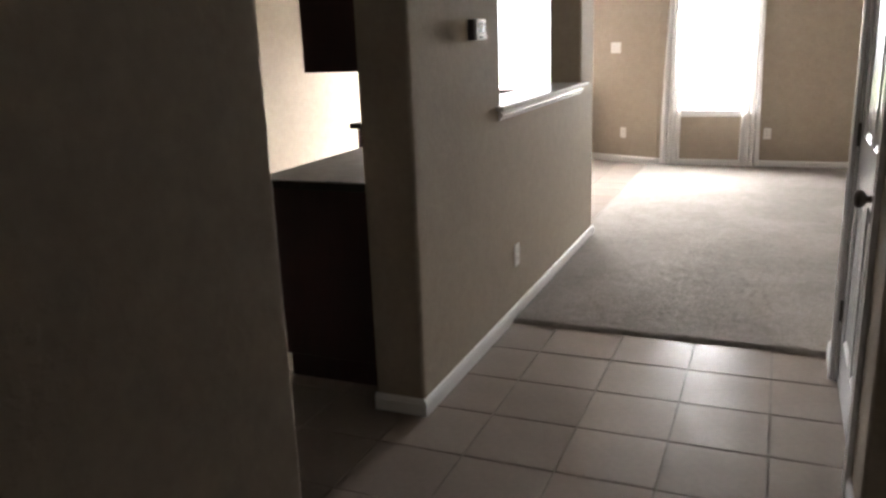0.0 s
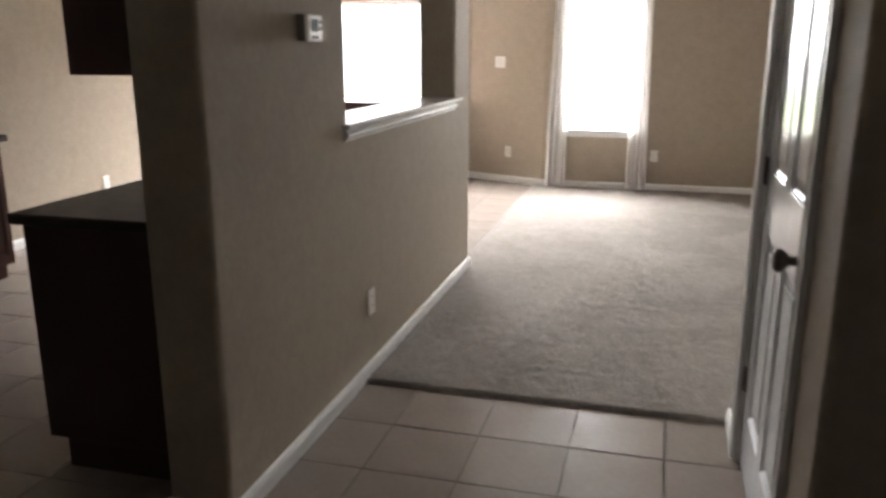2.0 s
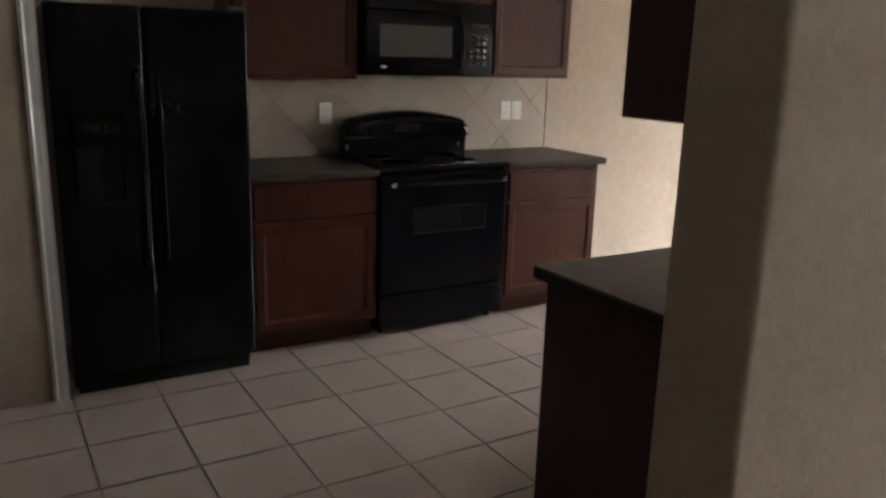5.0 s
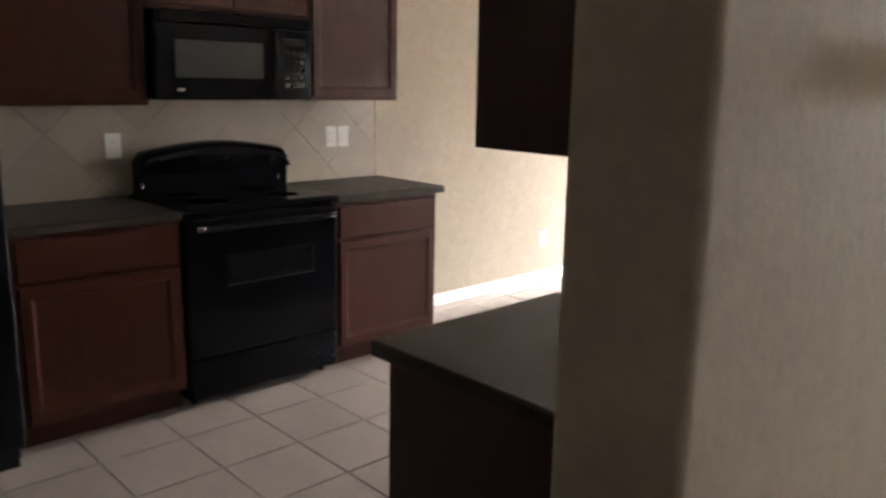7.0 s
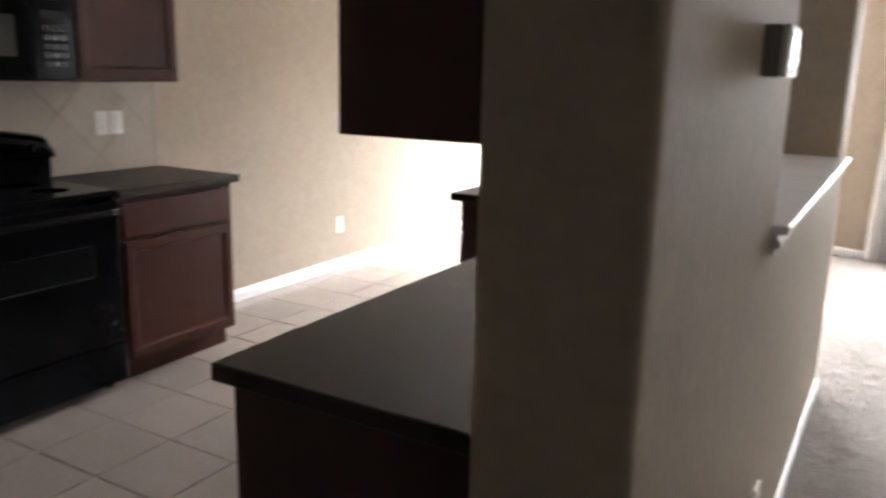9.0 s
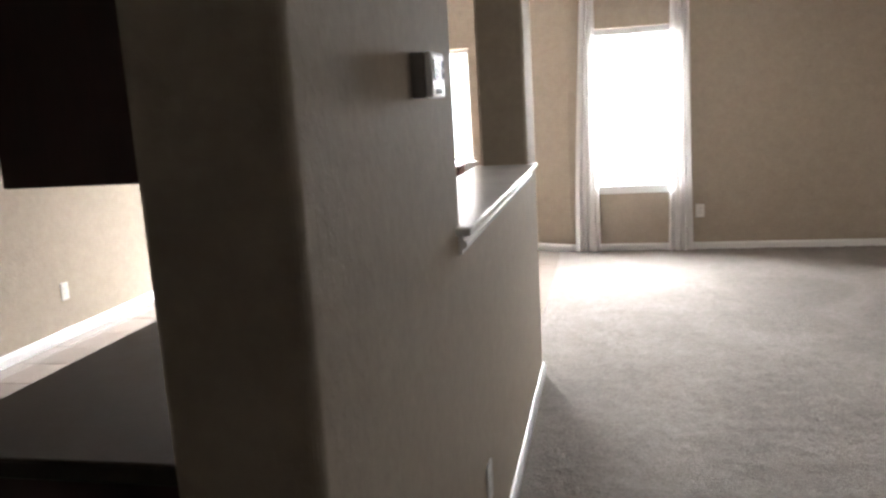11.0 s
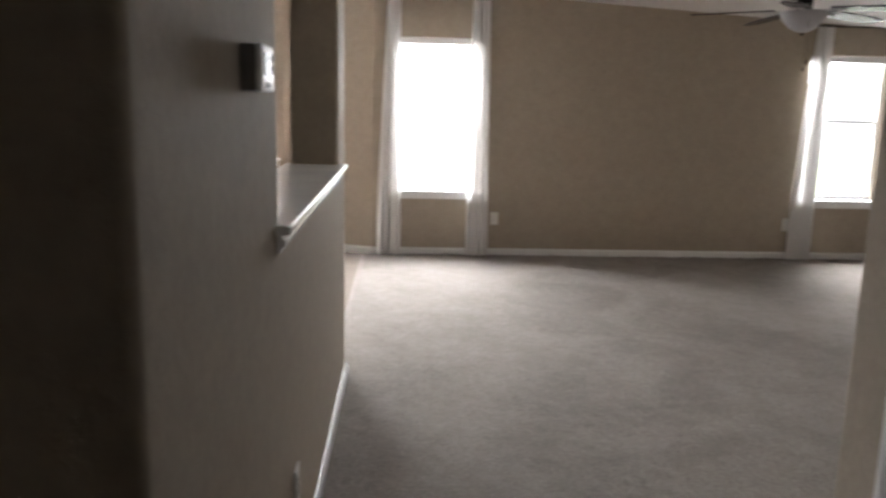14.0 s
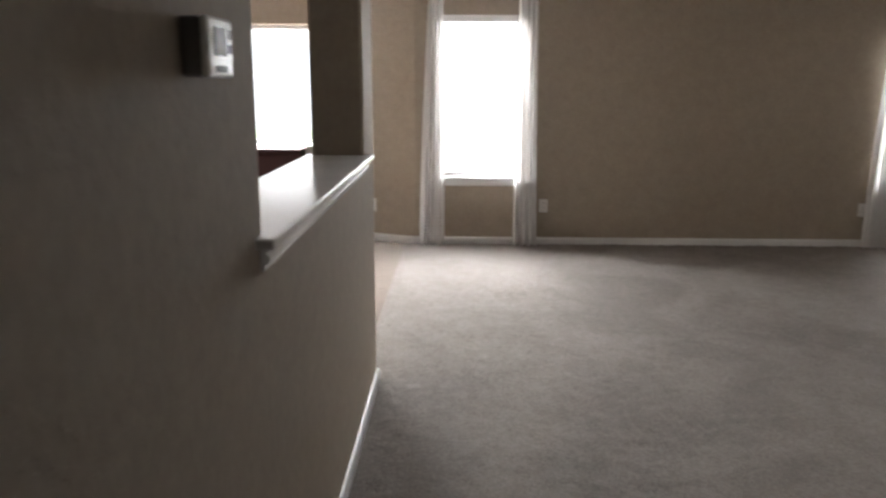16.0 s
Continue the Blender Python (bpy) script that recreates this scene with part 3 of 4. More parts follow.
def kitchen_range():
    t = thing("kitchen_range", (-3.0, (SL + SR) / 2, 0), "black freestanding electric range with curved back panel", "stove")
    a, b, x = SL, SR, FX + 0.015
    part("body", box(KW + 0.02, x - 0.03, a, b, 0.04, 0.895, 0.004, 1), BLACKT, t)
    for yy in (a + 0.05, b - 0.05):
        for xx in (KW + 0.08, x - 0.08):
            part("foot", lathe([(0.016, 0), (0.018, 0.01), (0.014, 0.045)], (xx, yy, 0), n=10), SLOT, t)
    part("cooktop", box(KW + 0.02, x + 0.012, a - 0.002, b + 0.002, 0.896, 0.922, 0.007, 3), BLACK, t, "glossy black glass cooktop")
    for i, (xx, yy, r) in enumerate(((x - 0.17, a + 0.2, 0.105), (x - 0.17, b - 0.2, 0.08), (x - 0.42, a + 0.2, 0.08), (x - 0.42, b - 0.2, 0.105))):
        bm = lathe([(r, 0.9221), (r, 0.9228), (r - 0.004, 0.9228), (r - 0.004, 0.9221)], (xx, yy, 0), n=36)
        part("burner_ring", bm, SMOKED, t)
    bm = bmesh.new()
    n = 24
    def arch(u):
        e = max(0.0, abs(u - 0.5) - 0.44) / 0.06
        return 1.118 + 0.052 * math.sin(math.pi * u) - 0.035 * (1 - math.sqrt(max(0.0, 1 - e * e)))

    # section of the console, from the wall over its rounded top and out to the overhang above a recessed riser
    section = ((0.02, None, 0.915), (0.02, 0.0, None), (0.072, 0.0, None), (0.098, -0.010, None), (0.112, -0.030, None), (0.116, -0.055, None), (0.108, None, 1.032), (0.080, None, 1.020), (0.074, None, 0.915))
    rows = []
    for dx, lift, z in section:
        rows.append([bm.verts.new((KW + 0.03 + dx, a + 0.012 + (b - a + 0.012) * i / n, arch(i / n) + lift if z is None else z)) for i in range(n + 1)])
    for r0, r1 in zip(rows, rows[1:]):
        for i in range(n):
            bm.faces.new((r0[i], r0[i + 1], r1[i + 1], r1[i]))
    for k in (0, -1):
        bm.faces.new([r[k] for r in rows])
    bp = part("back_panel", bm, BLACK, t, "curved black control panel")
    for yy in (a + 0.09, a + 0.17, b - 0.17, b - 0.09):
        part("control_knob", lathe([(0.021, 0.0), (0.021, 0.006), (0.017, 0.009), (0.014, 0.024), (0.012, 0.026)], (KW + 0.142, yy, 1.075), "x", 18), BLACK, bp)
    part("clock_display", box(KW + 0.136, KW + 0.1475, (a + b) / 2 - 0.09, (a + b) / 2 + 0.09, 1.052, 1.098, 0.001, 1), SMOKED, bp)
    for yy in (a + 0.03, b - 0.03):
        part("trim_cap", box(KW + 0.100, KW + 0.112, yy - 0.006, yy + 0.006, 0.955, 0.985, 0.003, 2), SATIN, bp, "bright trim on the riser's end")
    # oven door
    bm = box(x - 0.03, x + 0.008, a + 0.004, b - 0.004, 0.235, 0.872, 0.008, 3)
    d = part("oven_door", bm, BLACK, t, "glossy black oven door")
    part("oven_window", box(x + 0.006, x + 0.0095, a + 0.20, b - 0.15, 0.56, 0.69, 0.001, 1), SMOKED, d)
    bm = bmesh.new()
    for q in ((a + 0.19, b - 0.14, 0.690, 0.697), (a + 0.19, b - 0.14, 0.553, 0.560), (a + 0.19, a + 0.197, 0.560, 0.690), (b - 0.147, b - 0.14, 0.560, 0.690)):
        box(x + 0.006, x + 0.0115, *q, 0.002, 1, bm)
    part("window_trim", bm, SATIN, d, "thin bright trim round the oven window")
    bm = bmesh.new()
    lathe([(0.013, a + 0.04), (0.015, a + 0.06), (0.015, b - 0.06), (0.013, b - 0.04)], (x + 0.045, 0, 0.832), "y", 14, bm)
    part("handle", bm, BLACKT, d, "black tubular oven handle")
    for yy in (a + 0.055, b - 0.055):
        part("handle_post", box(x + 0.006, x + 0.062, yy - 0.016, yy + 0.016, 0.824, 0.846, 0.005, 2), CHROME, d, "bright handle end cap")
    bm = box(x - 0.03, x + 0.004, a + 0.004, b - 0.004, 0.045, 0.225, 0.006, 2)
    w = part("storage_drawer", bm, BLACK, t)
    part("drawer_lip", box(x + 0.002, x + 0.016, a + 0.1, b - 0.1, 0.198, 0.212, 0.004, 2), BLACK, w)
    return t


kitchen_range()


def refrigerator():
    y0, y1, z1 = 3.085, 3.88, 1.648
    x = -2.605
    t = thing("refrigerator", (-3.0, (y0 + y1) / 2, 0), "black side-by-side refrigerator with ice and water dispenser", "refrigerator")
    part("body", box(KW + 0.03, x - 0.075, y0 + 0.006, y1 - 0.006, 0.02, z1 - 0.012, 0.006, 2), BLACKT, t)
    part("kick_grille", box(KW + 0.08, x - 0.05, y0 + 0.02, y1 - 0.02, 0.0, 0.085, 0.003, 1), SLOT, t)
    mid = y0 + 0.36
    for a, b, nm in ((y0, mid - 0.003, "freezer_door"), (mid + 0.003, y1, "fridge_door")):
        bm = box(x - 0.07, x, a, b, 0.09, z1, 0.014, 4)
        d = part(nm, bm, BLACKT, t, "black textured refrigerator door")
        hy = mid - 0.04 if nm == "freezer_door" else mid + 0.04
        h = bmesh.new()
        pts = [(x + 0.004, 0.55), (x + 0.05, 0.60), (x + 0.055, 0.75), (x + 0.055, 1.2), (x + 0.05, 1.36), (x + 0.004, 1.41)]
        rings = []
        for px, pz in pts:
            rings.append([h.verts.new((px + 0.011 * math.cos(k * 1.0472), hy + 0.013 * math.sin(k * 1.0472), pz)) for k in range(6)])
        for r0, r1 in zip(rings, rings[1:]):
            for k in range(6):
                h.faces.new((r0[k], r0[(k + 1) % 6], r1[(k + 1) % 6], r1[k]))
        h.faces.new(rings[0])
        h.faces.new(rings[-1])
        part("handle", h, BLACK, d, "long glossy black door handle", True)
        part("hinge_cap", box(x - 0.065, x - 0.01, (a + 0.01 if nm == "freezer_door" else b - 0.07), (a + 0.07 if nm == "freezer_door" else b - 0.01), z1, z1 + 0.018, 0.005, 2), GREYP, d)
        if nm == "freezer_door":
            c0, c1 = a + 0.06, b - 0.09
            bm = bmesh.new()
            for q in ((c0, c0 + 0.018, 0.84, 1.22), (c1 - 0.018, c1, 0.84, 1.22), (c0, c1, 1.08, 1.22), (c0, c1, 0.84, 0.86)):
                box(x - 0.002, x + 0.010, *q, 0.004, 2, bm)
            dp = part("dispenser", bm, BLACK, d, "black ice and water dispenser surround")
            part("dispenser_recess", box(x - 0.001, x + 0.002, c0 + 0.018, c1 - 0.018, 0.86, 1.08), SLOT, d)
            part("dispenser_display", box(x + 0.009, x + 0.0115, c0 + 0.03, c1 - 0.03, 1.14, 1.18, 0.001, 1), SMOKED, d)
    part("side_gasket", box(x - 0.075, x - 0.069, y0 + 0.01, y1 - 0.01, 0.1, z1 - 0.02), GREYP, t)
    return t


refrigerator()


def upper_cabinet(y0, y1, z0, z1, doors, label, front=-3.03):
    t = thing("wall_cabinet", (KW, (y0 + y1) / 2, z0), label, "cabinet", "kitchen wall cabinets")
    part("body", box(KW + 0.002, front, y0, y1, z0, z1, 0.002, 1), CHERRY, t)
    w = (y1 - y0 - 0.03) / doors
    for i in range(doors):
        door_front(t, front + 0.0005, y0 + 0.015 + i * w + 0.003, y0 + 0.015 + (i + 1) * w - 0.003, z0 + 0.018, z1 - 0.018, CHERRY)
    return t


upper_cabinet(3.93, 4.598, 1.352, 2.16, 1, "cherry wooden wall cabinet beside the microwave")
upper_cabinet(4.602, 5.438, 1.775, 2.16, 2, "short cherry wooden wall cabinet above the microwave")
upper_cabinet(5.442, 6.03, 1.372, 2.16, 1, "cherry wooden wall cabinet with framed door at the end")


def microwave():
    y0, y1, z0, z1, x = 4.612, 5.415, 1.376, 1.768, -2.965
    t = thing("microwave", (KW, (y0 + y1) / 2, z0), "black over-the-range microwave oven with curved handle", "microwave")
    part("body", box(KW + 0.003, x - 0.03, y0, y1, z0, z1, 0.003, 1), BLACKT, t)
    split = y1 - 0.20
    d = part("oven_door", box(x - 0.029, x + 0.004, y0, split - 0.002, z0 + 0.006, z1 - 0.055, 0.006, 3), BLACK, t, "glossy black microwave door")
    part("window", box(x + 0.003, x + 0.0055, y0 + 0.085, split - 0.075, z0 + 0.10, z0 + 0.265, 0.001, 1), SCREENG, d, "grey meshed microwave window")
    part("badge", box(x + 0.0035, x + 0.0065, y0 + 0.09, y0 + 0.125, z0 + 0.038, z0 + 0.052, 0.001, 1), CHROME, d)
    h = bmesh.new()
    rings = []
    for i in range(9):
        u = i / 8
        zz = z0 + 0.03 + 0.29 * u
        px = x + 0.006 + 0.036 * math.sin(math.pi * u)
        rings.append([h.verts.new((px + 0.009 * math.cos(k * 1.0472), split - 0.022 + 0.012 * math.sin(k * 1.0472), zz)) for k in range(6)])
    for r0, r1 in zip(rings, rings[1:]):
        for k in range(6):
            h.faces.new((r0[k], r0[(k + 1) % 6], r1[(k + 1) % 6], r1[k]))
    h.faces.new(rings[0])
    h.faces.new(rings[-1])
    part("handle", h, BLACK, d, "curved black handle", True)
    c = part("control_panel", box(x - 0.029, x + 0.004, split, y1, z0 + 0.006, z1 - 0.055, 0.006, 3), BLACK, t)
    part("display", box(x + 0.0035, x + 0.0055, split + 0.04, y1 - 0.035, z0 + 0.26, z0 + 0.295, 0.001, 1), SMOKED, c)
    for i in range(5):
        for j in range(3):
            yy = split + 0.045 + j * 0.042
            part("button", box(x + 0.0035, x + 0.005, yy, yy + 0.03, z0 + 0.06 + i * 0.037, z0 + 0.083 + i * 0.037, 0.001, 1), SMOKED, c)
    v = part("vent_grille", box(x - 0.029, x, y0, y1, z1 - 0.052, z1, 0.003, 1), BLACKT, t)
    for i in range(4):
        part("louvre", box(x - 0.002, x + 0.004, y0 + 0.02, y1 - 0.02, z1 - 0.046 + i * 0.011, z1 - 0.040 + i * 0.011), BLACK, v)
    return t


microwave()


def peninsula():
    """Base cabinets with worktop behind the partition wall, and their return at the far end."""
    t = thing("peninsula_cabinet", (-0.5, 5.2, 0), "dark-stained base cabinet row with plain end panel behind the partition", "cabinet", "peninsula cabinets")
    part("body", box(-0.822, -0.222, 4.20, 6.28, 0.105, TOP - 0.039, 0.002, 1), ESPRESSO, t)
    part("toe_kick", box(-0.747, -0.222, 4.203, 6.28, 0.0, 0.104), KICK, t)
    part("end_panel", box(-0.824, -0.222, 4.186, 4.199, 0.105, TOP - 0.039, 0.002, 1), ESPRESSO, t, "plain dark end panel")
    part("end_panel_foot", box(-0.749, -0.222, 4.187, 4.2005, 0.0, 0.1045), ESPRESSO, t)
    for i in range(4):
        a = 4.22 + i * 0.515
        door_front(t, -0.8225, a, a + 0.495, 0.125, 0.675, CHERRY, -1)
        door_front(t, -0.8225, a, a + 0.495, 0.695, 0.855, CHERRY, -1, drawer=True)
    r = thing("return_cabinet", (-0.9, 6.6, 0), "dark-stained base cabinet forming the return of the counter", "cabinet", "peninsula cabinets")
    part("body", box(-1.505, -0.222, 6.30, 6.86, 0.105, TOP - 0.039, 0.002, 1), ESPRESSO, r)
    part("toe_kick", box(-1.50, -0.222, 6.36, 6.86, 0.0, 0.104), KICK, r)
    w = thing("peninsula_worktop", (-0.5, 5.2, TOP - 0.038), "dark brown-grey laminate worktop with square edge, L-shaped", "worktop", "kitchen worktops")
    bm = bmesh.new()
    pts = ((-0.221, 4.150), (-0.848, 4.150), (-0.848, 6.262), (-1.545, 6.262), (-1.545, 6.90), (-0.221, 6.90))
    lo = [bm.verts.new((x, y, TOP - 0.038)) for x, y in pts]
    f = bm.faces.new(lo)
    res = bmesh.ops.extrude_face_region(bm, geom=[f])
    for v in res["geom"]:
        if isinstance(v, bmesh.types.BMVert):
            v.co.z = TOP
    bmesh.ops.bevel(bm, geom=[e for e in bm.edges], offset=0.006, segments=3, profile=0.5, affect="EDGES")
    part("slab", bm, COUNTER, w)
    part("edge_band", box(-0.842, -0.2225, 4.1478, 4.1502, TOP - 0.033, TOP - 0.006, 0.0008, 1), COUNTER, w)
    part("edge_band", box(-0.8502, -0.8478, 4.156, 6.256, TOP - 0.033, TOP - 0.006, 0.0008, 1), COUNTER, w)
    part("edge_band", box(-1.539, -0.8515, 6.2598, 6.2622, TOP - 0.033, TOP - 0.006, 0.0008, 1), COUNTER, w)


peninsula()


def partition_cabinet():
    t = thing("wall_cabinet", (-0.25, 4.6, 1.37), "dark-stained wall cabinet hung on the partition, plain end panel", "cabinet", "kitchen wall cabinets")
    part("body", box(-0.535, -0.2195, 4.156, 4.94, 1.36, 2.16, 0.002, 1), ESPRESSO, t)
    part("end_panel", box(-0.536, -0.2198, 4.146, 4.1555, 1.359, 2.161, 0.002, 1), ESPRESSO, t)
    for i in range(2):
        door_front(t, -0.5355, 4.19 + i * 0.37, 4.55 + i * 0.37, 1.39, 2.14, CHERRY, -1)


partition_cabinet()

def added_dining_cabinet():
    """Dark low cabinet, added to fill the dark strip below the dining window."""
    t = thing("added_low_cabinet", (-1.95, DIN - 0.16, 0), "dark low cabinet added to fill the dark strip below the dining window", "cabinet")
    part("body", box(-2.85, -1.04, DIN - 0.30, DIN - 0.016, 0.0, 0.82, 0.003, 1), ESPRESSO, t)
    part("top", box(-2.88, -1.02, DIN - 0.33, DIN - 0.037, 0.821, 0.85, 0.006, 2), ESPRESSO, t)
    for i in range(4):
        a = -2.84 + i * 0.45
        part("door", box(a, a + 0.44, DIN - 0.318, DIN - 0.301, 0.06, 0.80, 0.004, 2), ESPRESSO, t)


added_dining_cabinet()

# ---- plates and small fixtures ----


def plate(name, at, normal, kind, label, w=0.075, h=0.118):
    """An outlet, switch or blank plate on a wall; normal: turn about z in degrees from +x."""
    t = thing(name, (0, 0, 0), label, "outlet" if kind == "outlet" else ("switch" if kind == "switch" else "wall plate"), "wall plates")
    part("cover", box(0.0, 0.006, -w / 2, w / 2, -h / 2, h / 2, 0.003, 2), PLASTIC, t)
    if kind == "outlet":
        for z in (-0.020, 0.020):
            s = part("socket", box(0.0055, 0.008, -0.017, 0.017, z - 0.014, z + 0.014, 0.002, 2), PLASTIC, t)
            for y in (-0.007, 0.007):
                part("slot", box(0.0075, 0.0085, y - 0.0012, y + 0.0012, z - 0.004, z + 0.006), SLOT, s)
    elif kind == "switch":
        for y in ((-0.023, 0.023) if w > 0.1 else (0,)):
            part("rocker", box(0.0055, 0.010, y - 0.016, y + 0.016, -0.033, 0.033, 0.003, 2), PLASTIC, t)
    else:
        for i in range(3):
            part("button", box(0.0055, 0.008, -0.02, 0.02, -0.03 + i * 0.025, -0.015 + i * 0.025, 0.002, 1), GREYP, t)
    t.matrix_world = pose(*at, 0, 0, normal)
    t.location = at
    return t


plate("outlet", (0.001, 5.235, 0.345), 0, "outlet", "white duplex outlet on the partition wall")
plate("outlet", (KW + 0.001, 7.72, 0.33), 0, "outlet", "white duplex outlet low on the kitchen wall")
plate("outlet", (KW + 0.009, 4.53, 1.155), 0, "outlet", "white duplex outlet on the backsplash")
plate("outlet", (KW + 0.009, 5.765, 1.16), 0, "outlet", "white outlet beside a switch on the backsplash")
plate("light_switch", (KW + 0.009, 5.85, 1.16), 0, "switch", "white rocker switch on the backsplash")
plate("outlet", (1.15, FAR - 0.001, 0.36), -90, "outlet", "white duplex outlet beside the curtain")
plate("outlet", (3.98, FAR - 0.001, 0.34), -90, "outlet", "white duplex outlet near the far window")
_nx, _ny = (-_d.y, _d.x)


def on_angled(s, z):
    return (_d.x * s + _nx * 0.001, FAR + _d.y * s + _ny * 0.001, z)


_turn = math.degrees(math.atan2(_ny, _nx))
plate("outlet", on_angled(0.43, 0.335), _turn, "outlet", "white duplex outlet low on the angled wall")
plate("light_switch", on_angled(0.55, 1.29), _turn, "switch", "white double switch plate on the angled wall", 0.13, 0.12)


def thermostat():
    y, z = 4.66, 1.503
    t = thing("thermostat", (0, y, z), "white digital thermostat with grey display on the partition wall", "thermostat")
    part("back_plate", box(0.001, 0.028, y - 0.060, y + 0.060, z - 0.043, z + 0.043, 0.003, 2), SHELL, t, "grey housing behind the white cover")
    part("case", box(0.0285, 0.042, y - 0.061, y + 0.061, z - 0.044, z + 0.044, 0.0065, 4), PLASTIC, t)
    part("display", box(0.040, 0.0435, y - 0.034, y + 0.022, z - 0.012, z + 0.030, 0.001, 1), LCD, t)
    for i in range(3):
        part("button", box(0.040, 0.0445, y - 0.030 + i * 0.018, y - 0.016 + i * 0.018, z - 0.036, z - 0.026, 0.001, 1), GREYP, t)
    for i in range(2):
        part("button", box(0.040, 0.0445, y + 0.032, y + 0.048, z - 0.008 + i * 0.022, z + 0.006 + i * 0.022, 0.001, 1), GREYP, t)


thermostat()


def ceiling_fan(x, y, zb):
    t = thing("ceiling_fan", (x, y, zb), "grey-bladed ceiling fan with white glass light bowl and pull chains", "ceiling fan")
    top = H - 0.036 - FALL * x
    part("canopy", lathe([(0.02, top - 0.06), (0.06, top - 0.045), (0.07, top + 0.006)], (x, y, 0)), NICKEL, t, smooth=True)
    part("downrod", lathe([(0.012, zb + 0.1), (0.012, top - 0.045)], (x, y, 0), n=12), NICKEL, t)
    part("motor_housing", lathe([(0.03, zb + 0.055), (0.10, zb + 0.06), (0.13, zb + 0.09), (0.13, zb + 0.14), (0.09, zb + 0.18), (0.03, zb + 0.20)], (x, y, 0)), BRONZE, t, "dark bronze motor housing", True)
    part("neck", lathe([(0.060, zb - 0.016), (0.046, zb - 0.008), (0.044, zb + 0.05), (0.055, zb + 0.06)], (x, y, 0)), BLACKT, t, "dark metal neck", True)
    bowl = part("light_bowl", lathe([(0.010, zb - 0.131), (0.035, zb - 0.126), (0.075, zb - 0.105), (0.112, zb - 0.065), (0.134, zb - 0.022), (0.128, zb - 0.014), (0.06, zb - 0.010)], (x, y, 0)), FROST, t, "frosted grey-white glass light bowl", True)
    part("finial", lathe([(0.003, zb - 0.150), (0.010, zb - 0.145), (0.012, zb - 0.136), (0.006, zb - 0.130)], (x, y, 0), n=12), BRONZE, bowl, "small dark finial", True)
    for i in range(5):
        a = radians(22 + 72 * i)
        turn = Matrix.Translation((x, y, zb)) @ Matrix.Rotation(a, 4, "Z") @ Matrix.Rotation(radians(3), 4, "Y") @ Matrix.Rotation(radians(-6), 4, "X")
        bm = bmesh.new()
        w = [(0.17, 0.052), (0.22, 0.062), (0.45, 0.068), (0.57, 0.066), (0.615, 0.052), (0.63, 0.03)]
        top, bot = [], []
        pts = [(r, -h) for r, h in w] + [(r, h) for r, h in reversed(w)]
        for r, h in pts:
            top.append(bm.verts.new((r, h, 0.004)))
            bot.append(bm.verts.new((r, h, -0.004)))
        bm.faces.new(top)
        bm.faces.new(bot[::-1])
        k = len(pts)
        for j in range(k):
            bm.faces.new((top[j], bot[j], bot[(j + 1) % k], top[(j + 1) % k]))
        bm.transform(turn)
        b = part("blade", bm, BLADE, t)
        bm = box(0.046, 0.24, -0.018, 0.018, -0.010, -0.004, 0.002, 1)
        bm.transform(turn)
        part("blade_arm", bm, NICKEL, b)
    for dx, dz in ((-0.03, 0.33), (-0.012, 0.29)):
        bm = lathe([(0.0009, zb - dz), (0.0009, zb - 0.06)], (x + dx, y - 0.11, 0), n=6)
        lathe([(0.002, zb - dz - 0.03), (0.007, zb - dz - 0.022), (0.007, zb - dz - 0.008), (0.002, zb - dz)], (x + dx, y - 0.11, 0), n=10, bm=bm)
        part("pull_chain", bm, BRONZE, t)


ceiling_fan(2.605, 7.75, 2.015)

# ---- backsplash tiles ----


def clip(poly, axis, value, keep_above):
    out = []
    for p, q in zip(poly, poly[1:] + poly[:1]):
        a, b = p[axis] - value, q[axis] - value
        if not keep_above:
            a, b = -a, -b
        if a >= 0:
            out.append(p)
        if (a >= 0) != (b >= 0):
            s = a / (a - b)
            out.append((p[0] + (q[0] - p[0]) * s, p[1] + (q[1] - p[1]) * s))
    return out


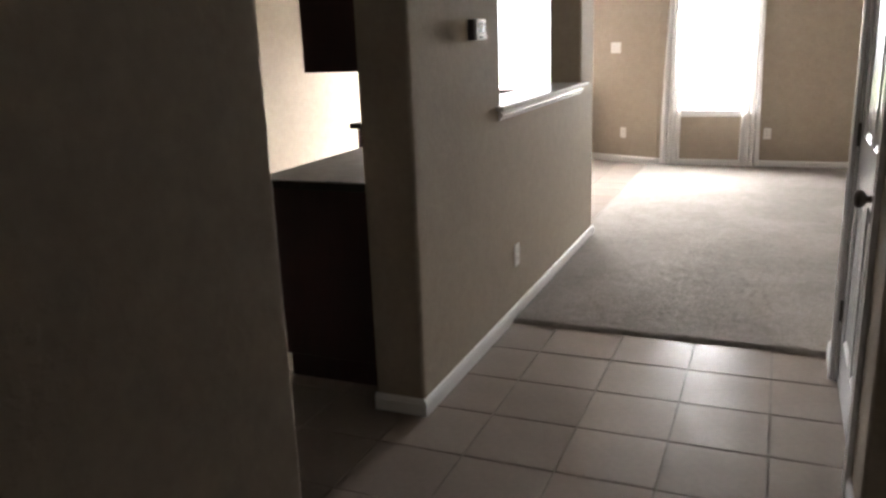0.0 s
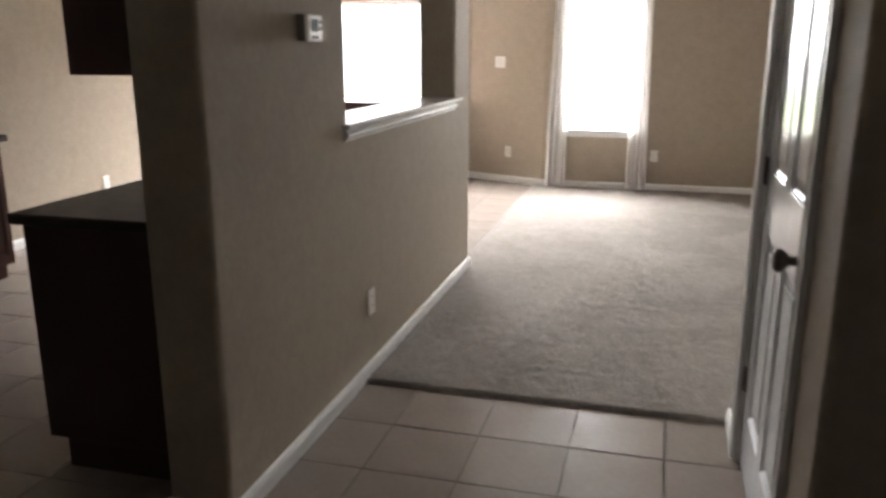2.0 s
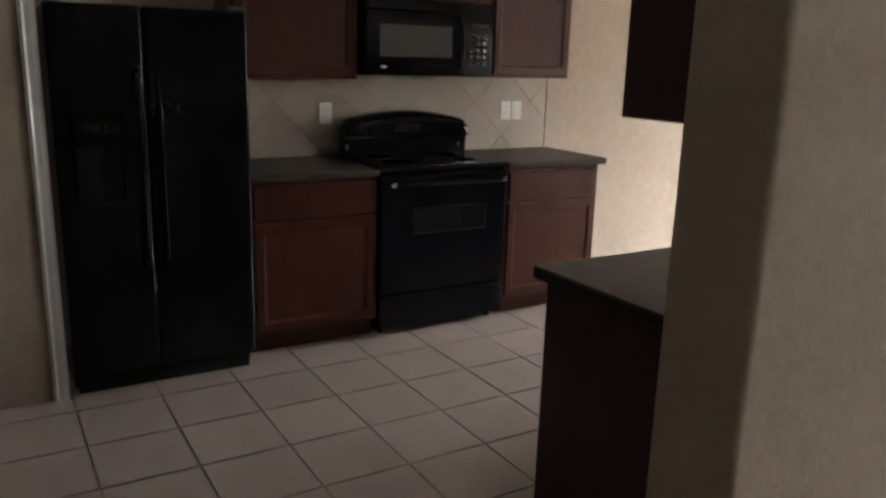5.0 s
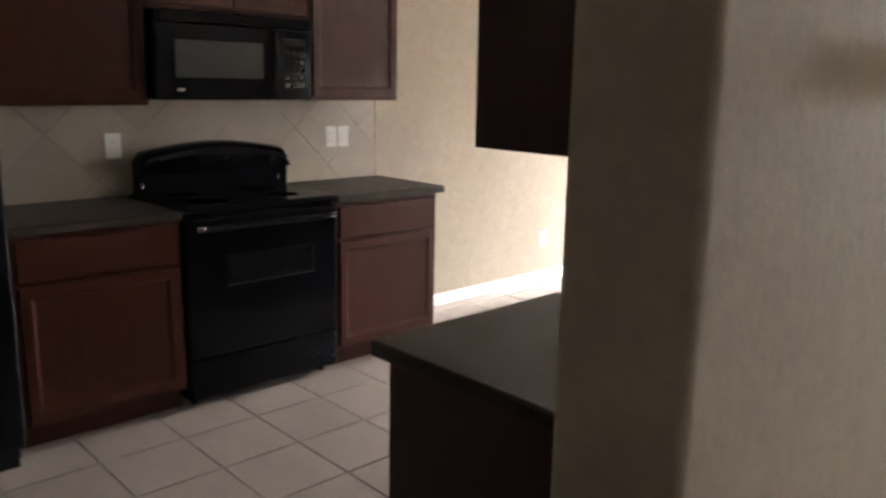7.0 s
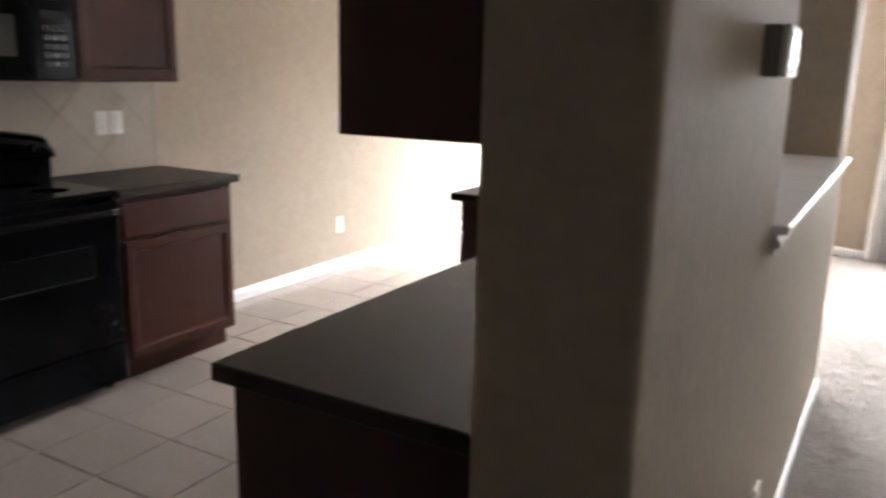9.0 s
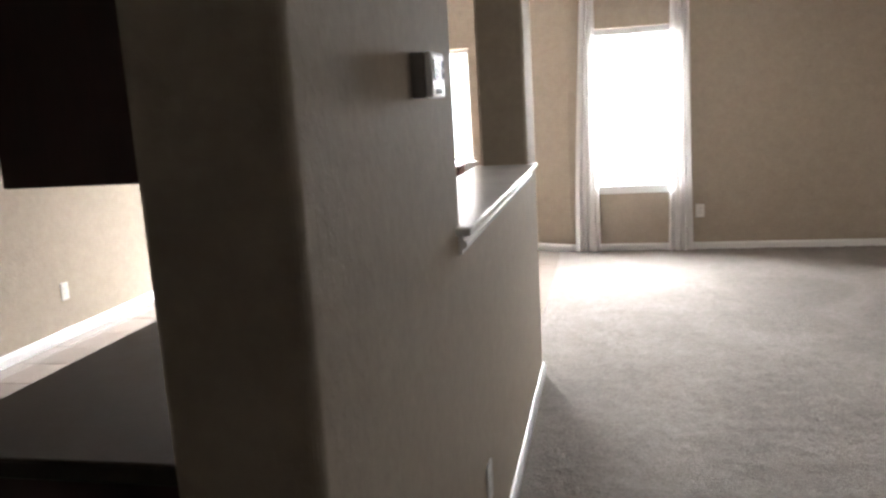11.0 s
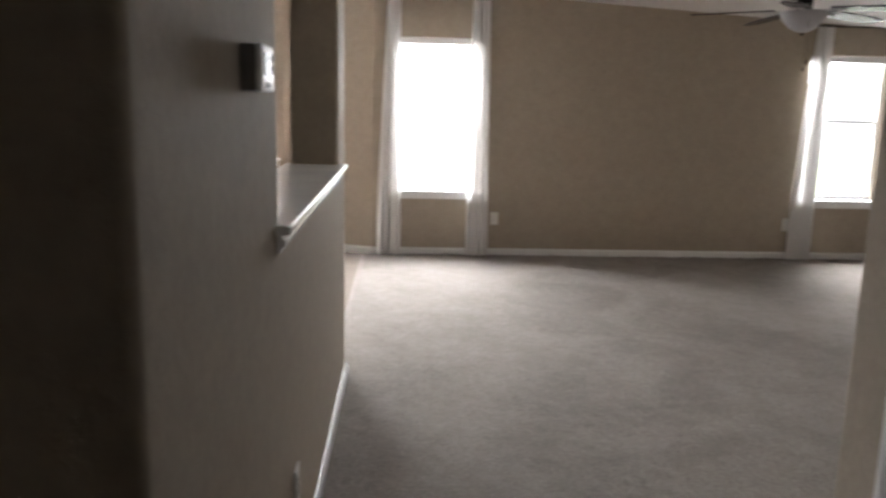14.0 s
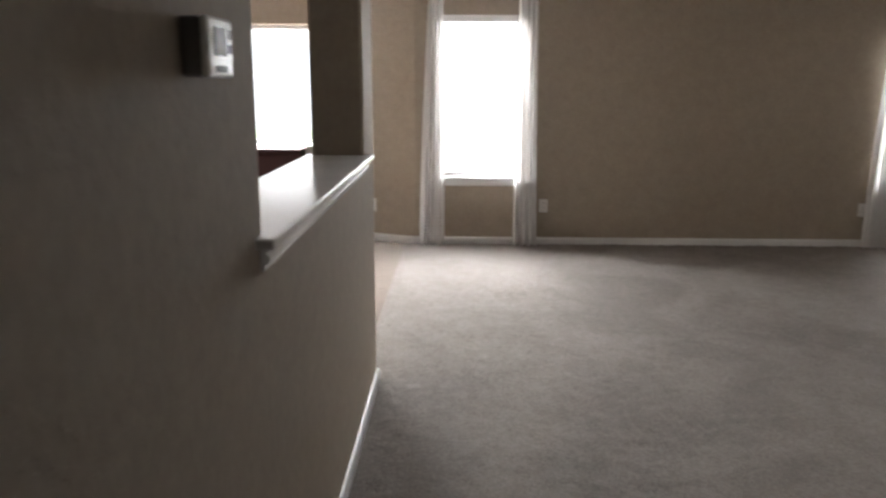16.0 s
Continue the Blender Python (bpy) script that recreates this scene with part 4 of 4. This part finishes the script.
def backsplash():
    y0, y1, z0, z1 = 3.90, 6.09, TOP + 0.001, 1.375
    t = thing("backsplash", (KW, (y0 + y1) / 2, z0), "beige ceramic tile backsplash laid diagonally", "backsplash", "", "structure")
    part("grout", box(KW + 0.001, KW + 0.005, y0, y1, z0, z1), SGROUT, t)
    part("edge_strip", box(KW + 0.001, KW + 0.0125, y1 + 0.0005, y1 + 0.014, z0, z1, 0.003, 2), SPLASH, t, "narrow bullnose edge strip")
    s, g = 0.305, 0.003
    r = s / math.sqrt(2)
    for i in range(-2, 16):
        for j in range(-3, 8):
            cy, cz = 3.80 + i * r, 1.0 + j * r
            if (i + j) % 2:
                continue
            h = r - g
            poly = [(cy - h, cz), (cy, cz - h), (cy + h, cz), (cy, cz + h)]
            for ax, v, up in ((0, y0 + 0.002, True), (0, y1 - 0.002, False), (1, z0 + 0.002, True), (1, z1 - 0.002, False)):
                poly = clip(poly, ax, v, up)
                if len(poly) < 3:
                    break
            if len(poly) < 3:
                continue
            area = abs(sum(p[0] * q[1] - q[0] * p[1] for p, q in zip(poly, poly[1:] + poly[:1]))) / 2
            if area < 0.0004:
                continue
            bm = bmesh.new()
            lo = [bm.verts.new((KW + 0.004, p[0], p[1])) for p in poly]
            mid = [bm.verts.new((KW + 0.0075, p[0], p[1])) for p in poly]
            c = sum((Vector(p) for p in poly), Vector((0, 0))) / len(poly)
            hi = [bm.verts.new((KW + 0.0088, *(Vector(p) + (c - Vector(p)).normalized() * 0.003))) for p in poly]
            k = len(poly)
            for a, b in ((lo, mid), (mid, hi)):
                for q in range(k):
                    bm.faces.new((a[q], a[(q + 1) % k], b[(q + 1) % k], b[q]))
            bm.faces.new(hi)
            part("tile", bm, SPLASH, t)


backsplash()

# ---- floor tiles ----


def floor_tiles():
    px, py, g = 0.343, 0.342, 0.007
    bm = bmesh.new()
    a, b = px / 2 - g / 2, py / 2 - g / 2
    rings = []
    for inset, z in ((0, -0.008), (0, -0.002), (0.0006, 0.0)):
        rings.append([bm.verts.new((sx * (a - inset), sy * (b - inset), z)) for sx, sy in ((-1, -1), (1, -1), (1, 1), (-1, 1))])
    for r0, r1 in zip(rings, rings[1:]):
        for q in range(4):
            bm.faces.new((r0[q], r0[(q + 1) % 4], r1[(q + 1) % 4], r1[q]))
    bm.faces.new(rings[-1])
    me = bpy.data.meshes.new("tile")
    bmesh.ops.recalc_face_normals(bm, faces=bm.faces)
    bm.to_mesh(me)
    bm.free()
    me.materials.append(TILE)
    rng = random.Random(5)
    for i in range(-14, 3):
        for j in range(-23, 19):
            cx, cy = 0.943 + (i + 0.5) * px, 4.437 + (j + 0.5) * py
            if cy > CORNER and cx > -0.09:
                continue
            if cx < KW - 0.15 or cx > RW + 0.15 or cy > DIN + 0.2 or cy < -3.5:
                continue
            if cy < 1.0 and cx < 0.2 or cy < 2.9 and cx < -2.75:
                continue
            ob = new("tile", me)
            ob.parent = floor
            ob.location = (cx, cy, rng.uniform(-0.0007, 0.0003))
            ob.rotation_euler = (rng.uniform(-0.0015, 0.0015), rng.uniform(-0.0015, 0.0015), 0)


floor_tiles()
